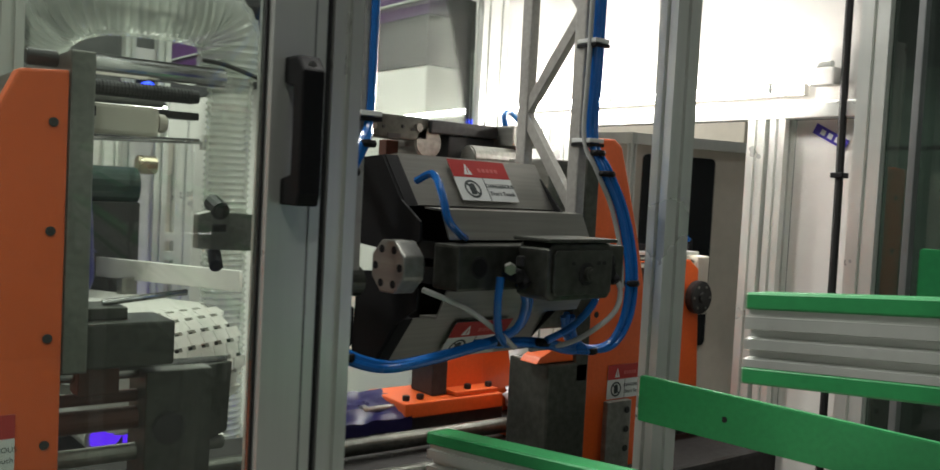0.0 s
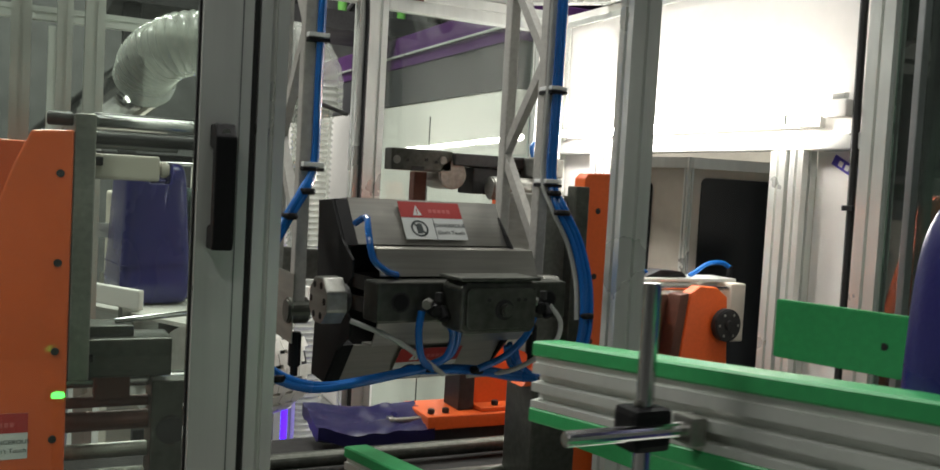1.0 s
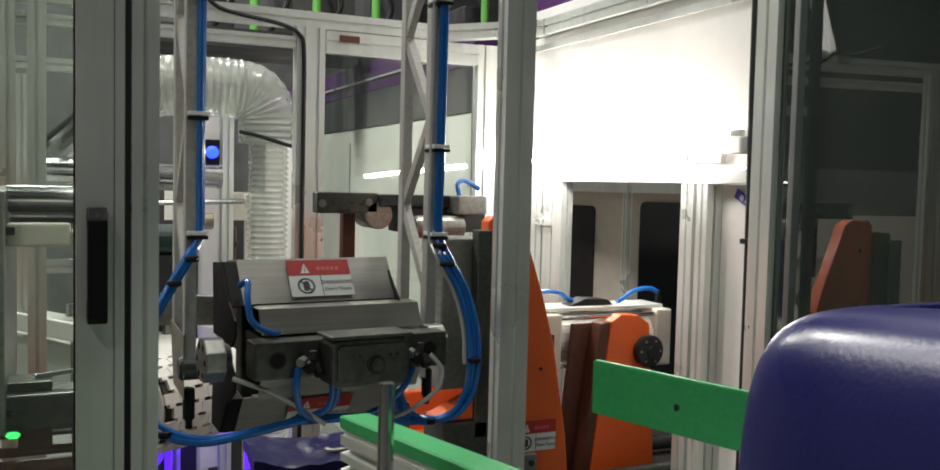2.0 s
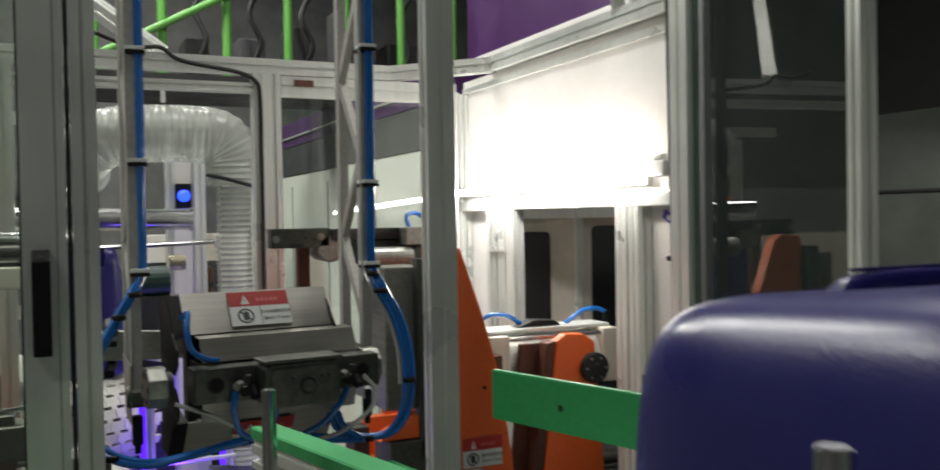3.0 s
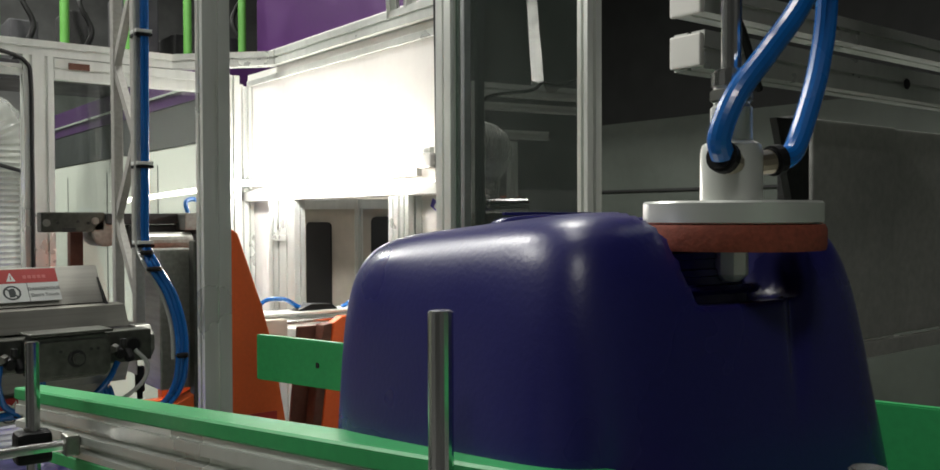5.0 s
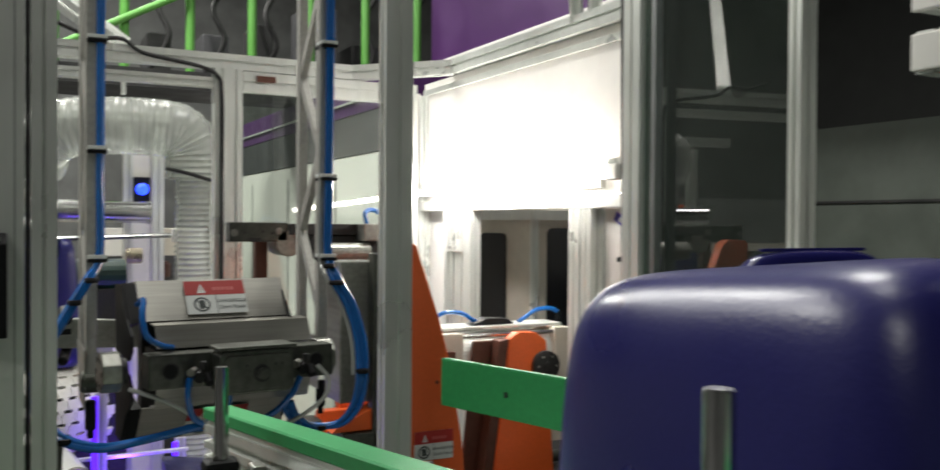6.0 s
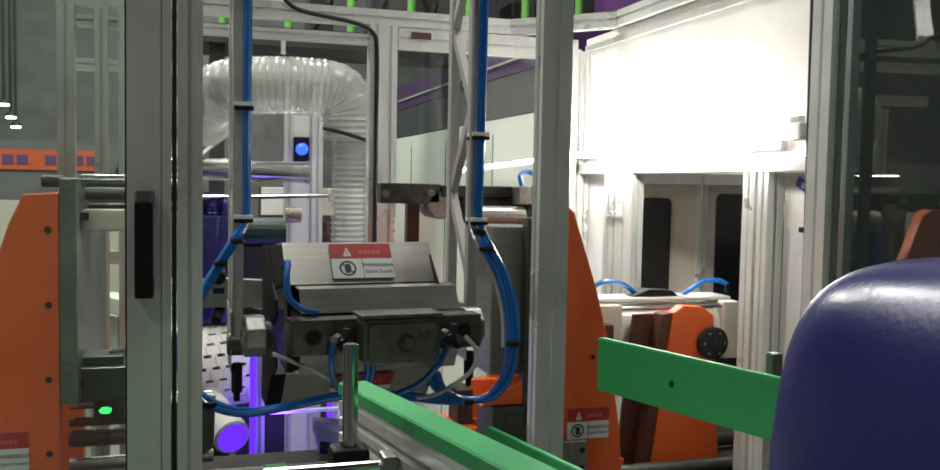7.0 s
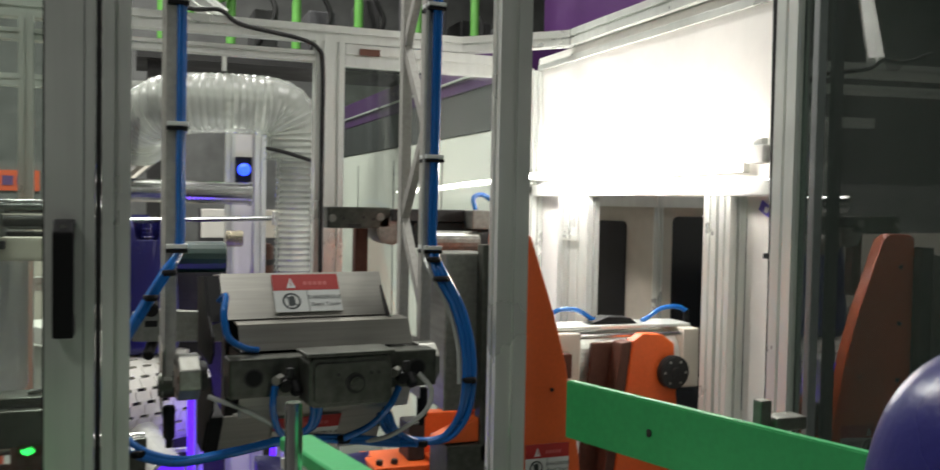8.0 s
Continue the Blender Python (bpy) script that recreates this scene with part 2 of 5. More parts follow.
def tube(points, r, n=10, steps=8, bm=None, rib=0.0, pitch=0.01):
    """A hose along a smooth line; rib: the height of its ribs."""
    path = curve(points, steps)
    if rib:
        fine, carry = [path[0]], 0.0
        for a, b in zip(path, path[1:]):
            k = max(1, int((b - a).length / (pitch / 4)))
            fine += [a.lerp(b, (i + 1) / k) for i in range(k)]
        path = fine
    own = bmesh.new()
    rings, run, side = [], 0.0, None
    for i, c in enumerate(path):
        d = (path[min(i + 1, len(path) - 1)] - path[max(i - 1, 0)]).normalized()
        if side is None:
            side = d.orthogonal().normalized()
        side = (side - d * side.dot(d)).normalized()
        up = d.cross(side)
        if i:
            run += (c - path[i - 1]).length
        rr = r + (rib * (0.5 + 0.5 * math.cos(run / pitch * 2 * math.pi)) ** 2 if rib else 0)
        rings.append([own.verts.new(c + (side * math.cos(a) + up * math.sin(a)) * rr) for a in (2 * math.pi * j / n for j in range(n))])
    for r0, r1 in zip(rings, rings[1:]):
        for j in range(n):
            own.faces.new((r0[j], r0[(j + 1) % n], r1[(j + 1) % n], r1[j]))
    own.faces.new(rings[0][::-1])
    own.faces.new(rings[-1])
    return own if bm is None else joined(bm, own)


def lathe(profile, n=28, m=None, bm=None):
    """A turned body round z from (radius, height) pairs."""
    own = bmesh.new()
    rings = [[own.verts.new((r * math.cos(2 * math.pi * j / n), r * math.sin(2 * math.pi * j / n), z)) for j in range(n)] for r, z in profile]
    for a, b in zip(rings, rings[1:]):
        for j in range(n):
            own.faces.new((a[j], a[(j + 1) % n], b[(j + 1) % n], b[j]))
    own.faces.new(rings[0][::-1])
    own.faces.new(rings[-1])
    if m is not None:
        own.transform(m)
    return own if bm is None else joined(bm, own)


def extrusion(w, d, length, slots=(True, True, True, True), slot=0.008, deep=0.009, bm=None, m=None, double=False):
    """A slotted aluminium profile standing on z = 0, its section w by d round the origin. slots: on -y, +x, +y, -x."""
    def side(half_len, half_out, cut, places):
        line = [(-half_len, half_out)]
        if cut:
            for c in places:
                line += [(c - slot / 2, half_out), (c - slot / 2, half_out - deep), (c + slot / 2, half_out - deep), (c + slot / 2, half_out)]
        return line
    wide = [-w / 4, w / 4] if double else [0]
    pts = []
    for k, (hl, ho, pl) in enumerate(((w / 2, d / 2, wide), (d / 2, w / 2, [0]), (w / 2, d / 2, wide), (d / 2, w / 2, [0]))):
        for u, v in side(hl, ho, slots[k], pl):
            a = math.pi / 2 * k
            x, y = u, -v
            pts.append((x * math.cos(a) - y * math.sin(a), x * math.sin(a) + y * math.cos(a)))
    own = plate(pts, "z", 0, length)
    if m is not None:
        own.transform(m)
    return own if bm is None else joined(bm, own)


def beam(p, q, w, d, **kw):
    """A slotted profile lying from p to q; w sideways, d upwards."""
    p, q = Vector(p), Vector(q)
    dirn = (q - p).normalized()
    sidew = dirn.cross(Vector((0, 0, 1))).normalized()
    upw = sidew.cross(dirn)
    m = Matrix((sidew, upw, dirn)).transposed().to_4x4()
    return extrusion(w, d, (q - p).length, m=Matrix.Translation(p) @ m, **kw)


def bolt(place, way, r=0.006, h=0.006, bm=None):
    """A socket-head bolt."""
    p, w = Vector(place), Vector(way).normalized()
    own = cyl(p, p + w * h, r, 12, r * 0.15)
    q = w.to_track_quat("Z", "Y").to_matrix().to_4x4()
    hole = bmesh.new()
    bmesh.ops.create_circle(hole, cap_ends=True, segments=6, radius=r * 0.5, matrix=Matrix.Translation(p + w * (h + 0.0004)) @ q)
    joined(own, hole)
    return own if bm is None else joined(bm, own)


def words(text, size, place, turn, material, parent, name="lettering"):
    c = bpy.data.curves.new(name, "FONT")
    c.body, c.size, c.align_x, c.align_y = text, size, "CENTER", "CENTER"
    c.extrude = 0.0002
    tmp = bpy.data.objects.new(name, c)
    scene.collection.objects.link(tmp)
    me = bpy.data.meshes.new_from_object(tmp.evaluated_get(bpy.context.evaluated_depsgraph_get()))
    bpy.data.objects.remove(tmp)
    bpy.data.curves.remove(c)
    me.materials.clear()
    me.materials.append(material)
    ob = new(name, me)
    ob.parent = parent
    ob.matrix_basis = Matrix.Translation(place) @ turn
    return ob

# ---- the hall ----
def slab(name, dims, material, label, category):
    return tagged(done(box(*dims), name, material), label, category, kind="structure")


slab("floor", (-6, 8, -5, 9, -0.2, 0), CONCRETE, "grey concrete floor of a factory hall", "floor")
slab("ceiling", (-6, 8, -5, 9, 5.0, 5.2), HALL_SHADED, "sheet ceiling of the hall, its lack of light put into the colour", "ceiling")
slab("wall_north", (-6, 8, 9.0, 9.2, 0, 5), HALL, "dark sheet wall of the hall", "wall")
slab("wall_south", (-6, 8, -5.2, -5.0, 0, 5), HALL, "dark sheet wall of the hall", "wall")
slab("wall_west", (-6.2, -6, -5.2, 9.2, 0, 5), HALL, "dark sheet wall of the hall", "wall")
# same sheet as the other walls, coloured darker for the shade on it
slab("wall_east", (8, 8.2, -5.2, 9.2, 0, 5), HALL_SHADED, "dark sheet wall of the hall", "wall")

# ---- safety enclosure ----
TOP = 2.30


def post(x0, x1, y0, y1, z1=TOP, z0=0.0, double=False, label="upright slotted aluminium profile of the safety enclosure"):
    bm = extrusion(x1 - x0, y1 - y0, z1 - z0, double=double, m=Matrix.Translation(((x0 + x1) / 2, (y0 + y1) / 2, z0)))
    return tagged(done(bm, "frame_post", ALU), label, "frame post", "enclosure posts", "structure")


post(0.530, 0.570, 1.000, 1.045)
post(1.180, 1.240, 1.026, 1.066)
post(1.800, 1.828, 0.998, 1.060)
post(1.752, 1.792, 0.476, 0.505)
post(1.072, 1.158, 2.170, 2.215, 2.01, double=True)
post(0.20, 0.245, 2.170, 2.215, 2.01)
post(1.668, 1.765, 2.185, 2.23, 2.01, double=True)
post(1.85, 1.89, 2.345, 2.39, 2.0)
post(-0.95, -0.90, 1.00, 1.045)
post(0.362, 0.407, 2.125, 2.165, 2.01)
post(0.30, 0.335, 2.13, 2.165, 2.01)


def rail_beam(p, q, w=0.045, d=0.045, label="slotted aluminium top rail of the enclosure"):
    return tagged(done(beam(p, q, w, d), "frame_beam", ALU), label, "frame beam", "enclosure beams", "structure")


rail_beam((-0.95, 1.022, TOP + 0.03), (1.846, 1.035, TOP + 0.03))
rail_beam((0.2, 2.2, 2.034), (1.53, 2.2, 2.034), 0.05, 0.048)
rail_beam((1.53, 2.2, 2.034), (1.87, 2.10, 2.068), 0.05, 0.048)
rail_beam((1.87, 2.10, 2.068), (1.87, 1.06, 2.068), 0.05, 0.048)
rail_beam((1.775, 0.45, TOP + 0.03), (1.825, 1.03, TOP + 0.03))
rail_beam((1.16, 2.19, 1.9745), (1.666, 2.19, 1.9745), 0.04, 0.063)
rail_beam((0.25, 2.19, 1.965), (1.07, 2.19, 1.965), 0.04, 0.03)
# slanting braces from the top rails to the hall frame
rail_beam((0.80, 2.2, 2.06), (0.20, 3.2, 2.75), 0.05, 0.05, "slanting aluminium brace above the top rail")
rail_beam((1.87, 1.36, 2.08), (1.72, 1.20, 2.60), 0.03, 0.05, "slanting aluminium brace above the white panel")
rail_beam((1.87, 1.28, 2.08), (1.79, 1.12, 2.60), 0.03, 0.05, "slanting aluminium brace above the white panel")

# white upper panel on the right side, and the openings below it
panel = thing("side_wall", "white sheet panel wall with openings below, glaringly lit", "panel wall", kind="structure")
part("panel_sheet", box(1.874, 1.886, 1.08, 2.36, 1.60, 2.043, 0.001), WHITE, panel, "white painted sheet")
part("upper_trim", box(1.862, 1.873, 1.10, 2.345, 1.998, 2.018, 0.002), ALU, panel)
part("side_trim", box(1.862, 1.873, 2.325, 2.345, 1.62, 1.997, 0.002), ALU, panel)
part("lower_trim", box(1.850, 1.888, 1.07, 2.38, 1.575, 1.612, 0.003), ALU, panel)
part("corner_filler", box(1.767, 1.86, 2.37, 2.38, 1.0, 2.01), WHITE, panel)
for ya, yb in ((1.308, 1.356), (1.255, 1.295)):
    bm = extrusion(0.045, yb - ya, 1.574, m=Matrix.Translation((1.868, (ya + yb) / 2, 0)))
    part("mullion", bm, ALU, panel)
for ya, yb in ((2.065, 2.135), (1.94, 2.055)):
    bm = extrusion(0.04, yb - ya, 1.574, m=Matrix.Translation((1.868, (ya + yb) / 2, 0)))
    part("mullion", bm, ALU, panel)
part("hinge", box(1.842, 1.848, 1.99, 2.10, 1.435, 1.455, 0.002), ALU, panel)
part("lower_sheet", box(1.892, 1.90, 1.075, 1.254, 0.0, 1.574), WHITE, panel, "pale sheet between two profiles")
part("far_sheet", box(1.892, 1.90, 2.137, 2.37, 0.0, 1.574), WHITE, panel, "pale sheet between two profiles")

# cream cabinet behind the openings, with smoked windows
cab = thing("machine_cabinet", "cream sheet-metal machine cabinet with smoked windows behind the enclosure", "cabinet", kind="structure")
part("back_sheet", box(2.65, 2.67, 1.95, 3.4, 0, 1.66), CREAM, cab)
part("cross_sheet", plate([(1.91, 2.75), (2.12, 1.98), (2.132, 1.985), (1.922, 2.755)], "z", 0, 1.57), CREAM, cab)
part("side_sheet", plate([(2.12, 1.98), (2.75, 1.85), (2.752, 1.862), (2.132, 1.992)], "z", 0, 1.57), CREAM, cab)
part("corner_profile", extrusion(0.022, 0.022, 1.58, m=Matrix.Translation((2.115, 1.972, 0))), ALU, cab)
part("head_rail", plate([(1.895, 2.75), (2.105, 1.965), (2.76, 1.83), (2.76, 1.85), (2.118, 1.983), (1.91, 2.755)], "z", 1.545, 1.579), ALU, cab)


def cab_window(u0, u1, z0, z1, m):
    """A smoked window with rounded corners."""
    pts, r = [], 0.018
    for cx, cz, a0 in ((u1 - r, z1 - r, 0), (u0 + r, z1 - r, 90), (u0 + r, z0 + r, 180), (u1 - r, z0 + r, 270)):
        pts += [(cx + r * math.cos(radians(a0 + k)), cz + r * math.sin(radians(a0 + k))) for k in (0, 30, 60, 90)]
    bm = plate(pts, "y", -0.003, 0.003)
    bm.transform(m)
    return bm


WA = Matrix.Translation((2.12, 1.98, 0)) @ Matrix.Rotation(math.atan2(0.77, -0.21), 4, "Z")
part("smoked_window", cab_window(0.135, 0.265, 1.10, 1.498, WA @ Matrix.Translation((0, 0.004, 0))), SMOKED, cab, "smoked dark window")
WB = Matrix.Translation((2.12, 1.98, 0)) @ Matrix.Rotation(math.atan2(-0.13, 0.63), 4, "Z")
part("smoked_window", cab_window(0.045, 0.335, 0.9, 1.517, WB @ Matrix.Translation((0, -0.004, 0))), SMOKED, cab, "smoked dark window")

fc = thing("frame_cable", "black cable clipped along the edge of the glazed door frame", "cable")
part("cable", tube([(0.62, 2.15, 2.10), (0.72, 2.155, 2.066), (0.80, 2.158, 2.07), (0.86, 2.16, 2.035), (1.02, 2.162, 2.01), (1.078, 2.163, 1.985), (1.092, 2.163, 1.93), (1.093, 2.163, 1.7), (1.093, 2.163, 1.2), (1.093, 2.163, 0.7)], 0.0065, 8), RUBBER, fc)
tagged(done(box(1.20, 1.262, 2.163, 2.169, 1.975, 1.995, 0.001), "tape_patch", BROWN), "strip of brown tape on the door frame", "tape")
# the rear door hangs a little askew, so its pane mirrors the strip lamp
bm = box(1.159, 1.667, -0.003, 0.003, 0.3, 1.942)
for v in bm.verts:
    v.co.y += 2.222 + 0.081 * (v.co.x - 1.739) + 0.027 * (v.co.z - 1.6)
gp = tagged(done(bm, "window_3", ACRYL), "clear pane of the rear door", "window", kind="structure")
gp.visible_shadow = False
# right-hand glass wall
pane = tagged(done(plate([(1.776, 0.506), (1.816, 0.997), (1.822, 0.997), (1.782, 0.506)], "z", 0.3, TOP), "window_1", GLASS), "greenish tinted glass pane of the enclosure", "window", kind="structure")
pane.visible_shadow = False
tagged(done(box(1.78, 1.80, 0.915, 0.93, 0.3, TOP, 0.002, m=None), "trim", ALU_DARK), "dark inner glazing bar behind the pane", "trim", kind="structure")
slab("backdrop_wall", (3.4, 3.45, -3.5, 3.6, 0, 1.92), GREYGREEN, "grey-green sheet wall of a neighbouring machine", "wall")
tagged(done(box(3.392, 3.399, -3.5, 3.6, 1.62, 1.63), "trim", DARK), "dark joint line between wall sheets", "trim", kind="structure")
tagged(done(box(3.38, 3.398, 1.05, 1.32, 1.38, 1.50, 0.01), "window_2", SMOKED), "small dark window in the grey-green wall", "window", kind="structure")

# left-hand sliding door
door = thing("door_1", "sliding door of clear acrylic in an aluminium frame", "door", kind="structure")
part("stile", extrusion(0.068, 0.04, 2.2, (False, True, True, True), m=Matrix.Translation((0.486, 1.02, 0.05))), ALU, door)
part("stile", extrusion(0.05, 0.04, 2.2, (False, True, True, True), m=Matrix.Translation((-0.86, 1.02, 0.05))), ALU, door)
part("seal", box(0.5215, 0.5285, 1.004, 1.035, 0.05, 2.25), RUBBER, door, "black rubber edge seal")
part("glazing_seal", box(0.4485, 0.4515, 1.014, 1.026, 0.1, 2.2), RUBBER, door)
p = part("acrylic_sheet", box(-0.834, 0.448, 1.017, 1.022, 0.1, 2.2), ACRYL, door, "clear acrylic sheet")
p.visible_shadow = False
part("door_line", box(0.5045, 0.5058, 0.9985, 0.9998, 0.05, 2.25), ALU_DARK, door)
handle = part("handle", plate([(0.955, 1.353 - 0.012), (0.999, 1.353 - 0.012), (0.999, 1.353 + 0.018), (0.974, 1.353 + 0.024), (0.974, 1.50 - 0.024), (0.999, 1.50 - 0.018), (0.999, 1.50 + 0.012), (0.966, 1.50 + 0.012), (0.950, 1.50 - 0.006), (0.950, 1.353 + 0.002)], "x", 0.466, 0.494, 0.003), BLACK, door, "black plastic pull handle")
for hz in (1.353, 1.50):
    part("handle_bolt", bolt((0.48, 0.957, hz), (0, -1, 0), 0.0055, 0.002), STEEL, handle)

# strip lamp along the foot of the white panel
wl = thing("strip_lamp", "glowing white strip lamp along the foot of the white panel", "lamp")
part("lamp_channel", box(1.842, 1.861, 1.21, 2.32, 1.626, 1.652, 0.002), WHITE, wl)
part("lamp_tube", cyl((1.798, 1.765, 1.638), (1.798, 2.24, 1.638), 0.009, 14), LED_STRIP, wl, "glowing white tube")
# strip split in two added strengths to keep the rear corner brightest
part("lamp_tube", cyl((1.798, 1.22, 1.638), (1.798, 1.755, 1.638), 0.009, 14), LED_DIM, wl, "dimmer warm white tube")
for y in (1.26, 1.76, 2.27):
    part("lamp_clip", box(1.786, 1.841, y - 0.006, y + 0.006, 1.627, 1.650, 0.002), ALU, wl)
cl = thing("corner_lamp", "small white lamp box fixed under the white panel", "lamp")
part("lamp_box", box(1.835, 1.872, 1.135, 1.20, 1.645, 1.685, 0.006), WHITE, cl)
part("lamp_bracket", box(1.845, 1.86, 1.15, 1.185, 1.686, 1.70, 0.002), ALU, cl)
tp = thing("tape_tag", "violet adhesive tag with small white marks on the sheet", "tag")
TM = Matrix.Translation((1.889, 1.165, 1.535)) @ Matrix.Rotation(radians(90), 4, "Y") @ Matrix.Rotation(radians(90), 4, "Z") @ Matrix.Rotation(radians(27), 4, "Z")
part("tag_sheet", box(-0.045, 0.045, -0.012, 0.012, -0.001, 0.001, m=TM), TAPE, tp)
for k in (-0.02, 0.0, 0.02):
    for s in (-0.0022, 0.0022):
        part("tag_mark", box(k - 0.006, k + 0.006, -0.006, 0.006, s - 0.0004, s + 0.0004, m=TM), LABEL_W, tp)
# black cable hanging beside the corner post
cb = thing("hanging_cable", "thick black cable hanging beside the corner post", "cable")
part("cable", tube([(1.83, 1.10, 2.2), (1.845, 1.115, 1.95), (1.85, 1.118, 1.7), (1.852, 1.115, 1.4), (1.85, 1.112, 1.0), (1.85, 1.11, 0.4)], 0.009, 8), RUBBER, cb)
part("cable_clip", box(1.838, 1.864, 1.10, 1.13, 1.44, 1.452, 0.002), BLACK, cb)

# ---- mould press ----
def bolts_on(parent, places, way, r=0.0065, material=DARK):
    for p in places:
        part("bolt", bolt(p, way, r, 0.003), material, parent)


def warning_sign(parent, m, w, h, name="warning_sign"):
    """A warning label of width w: red head with a triangle, below it a barred-hand symbol and two lines of words. Its own x right, y up, z out."""
    sign = part(name, box(-w / 2, w / 2, -h / 2, h / 2, 0, 0.0008, m=m), LABEL_W, parent, "white and red warning label")
    def put(n, bm, material):
        bm.transform(m)
        return part(n, bm, material, sign)
    z1 = 0.0012
    put("red_head", box(-w / 2, w / 2, h * 0.02 + h * 0.05, h / 2, 0.0003, z1), LABEL_R)
    tri = plate([(-w * 0.30, h * 0.13), (-w * 0.16, h * 0.13), (-w * 0.23, h * 0.40)], "z", z1, z1 + 0.0005)
    put("triangle", tri, LABEL_W)
    put("triangle_mark", box(-w * 0.236, -w * 0.224, h * 0.17, h * 0.30, z1 + 0.0006, z1 + 0.001), LABEL_R)
    for k in range(5):
        put("letter_bar", box(w * (-0.04 + k * 0.075), w * (0.015 + k * 0.075), h * 0.20, h * 0.30, z1, z1 + 0.0004), PALE)
    put("divider", box(-w * 0.004, w * 0.004, -h / 2, h * 0.07, 0.0006, z1), INK)
    ring = bmesh.new()
    n = 24
    r1, r0, cx, cy = h * 0.22, h * 0.17, -w * 0.25, -h * 0.22
    for r in (r1, r0):
        for j in range(n):
            a = 2 * math.pi * j / n
            ring.verts.new((cx + r * math.cos(a), cy + r * math.sin(a), z1))
    ring.verts.ensure_lookup_table()
    for j in range(n):
        ring.faces.new((ring.verts[j], ring.verts[(j + 1) % n], ring.verts[n + (j + 1) % n], ring.verts[n + j]))
    put("ring", ring, INK)
    palm = plate([(cx - h * .07, cy - h * .13), (cx + h * .05, cy - h * .13), (cx + h * .09, cy), (cx + h * .07, cy + h * .12), (cx + h * .02, cy + h * .14), (cx - h * .05, cy + h * .12), (cx - h * .08, cy + h * .02)], "z", z1 - 0.0004, z1)
    put("palm_mark", palm, INK)
    bar = box(-h * 0.2, h * 0.2, -h * 0.02, h * 0.02, z1 + 0.0002, z1 + 0.0005, m=Matrix.Translation((cx, cy, 0)) @ Matrix.Rotation(radians(-45), 4, "Z"))
    put("bar", bar, INK)
    for k, t in enumerate(("DANGEROUS", "Don't Touch")):
        words(t, h * 0.135, m @ Vector((w * 0.25, -h * (0.13 + 0.19 * k), z1 + 0.0003)), m.to_quaternion().to_matrix().to_4x4(), INK, sign)
    return sign


press = thing("mould_press", "orange and steel mould clamping press with tie rods", "machine")
# left side: ribbed orange bracket, steel platen, rods
rib = part("rib_plate", plate([(0.31, 0.5), (0.31, 1.502), (0.248, 1.498), (0.222, 1.44), (0.10, 1.05), (0.02, 0.5)], "y", 1.322, 1.362, 0.004), ORANGE, press, "orange painted rib plate")
bolts_on(rib, [(0.291, 1.3215, z) for z in (1.431, 1.286, 1.141, 0.996)], (0, -1, 0))
part("rib_plate", plate([(0.309, 0.5), (0.309, 1.49), (0.19, 1.49), (-0.02, 1.0), (-0.1, 0.5)], "y", 1.75, 1.79, 0.004), ORANGE, press, "orange painted rib plate")
warning_sign(press, Matrix.Translation((0.20, 1.3215, 1.005)) @ Matrix.Rotation(radians(90), 4, "X"), 0.11, 0.075)
part("platen", box(0.311, 0.343, 1.32, 1.95, 1.09, 1.53, 0.003), STEEL, press, "machined steel platen")
part("tie_rod", cyl((0.343, 1.40, 1.523), (0.555, 1.40, 1.523), 0.0155, 24, 0.002), CHROME, press, "polished tie rod")
part("tie_rod_cap", cyl((0.27, 1.40, 1.523), (0.311, 1.40, 1.523), 0.012, 16, 0.002), DARK, press)
th = bmesh.new()
for k in range(34):
    cyl((0.345 + 0.0055 * k, 1.47, 1.497), (0.3495 + 0.0055 * k, 1.47, 1.497), 0.0125, 14, 0.001, bm=th)
cyl((0.343, 1.47, 1.497), (0.54, 1.47, 1.497), 0.0108, 14, bm=th)
part("threaded_rod", th, DARK, press, "dark threaded spindle")
part("spindle_tray", box(0.345, 0.555, 1.50, 1.53, 1.462, 1.474, 0.002), DARK, press)
part("spindle_cover", cyl((0.345, 1.52, 1.492), (0.50, 1.52, 1.492), 0.014, 16, 0.002), CLEAR, press, "milky sleeve beside the spindle")
part("guide_tip", cyl((0.452, 1.408, 1.446), (0.470, 1.408, 1.446), 0.014, 16, 0.004), CREAM, press)
part("guide_bar", box(0.343, 0.452, 1.385, 1.43, 1.424, 1.468, 0.006), CREAM, press, "pale bar with a rounded end")
part("guide_stub", box(0.343, 0.358, 1.37, 1.384, 1.447, 1.462, 0.002), BLACK, press)
part("slide_block", box(0.325, 0.482, 1.37, 1.47, 1.083, 1.150, 0.004), OILED, press, "machined slide block")
part("block_pin", box(0.34, 0.352, 1.3635, 1.37, 1.112, 1.126, 0.001), BLACK, press)
part("slide_lip", box(0.338, 0.42, 1.40, 1.48, 1.150, 1.168, 0.002), OILED, press)
part("small_rod", cyl((0.39, 1.43, 1.172), (0.52, 1.43, 1.185), 0.005, 12, 0.001), CHROME, press)
for z, r, mtl in ((1.060, 0.013, CHROME), (1.020, 0.010, BROWN), (0.985, 0.018, BROWN), (0.93, 0.014, STEEL)):
    part("lower_rod", cyl((0.31, 1.46, z), (0.60, 1.46, z), r, 18, 0.002), mtl, press)
part("bearing_block", box(0.455, 0.56, 1.41, 1.50, 0.88, 1.065, 0.004), OILED, press, "steel bearing block with a round bore")
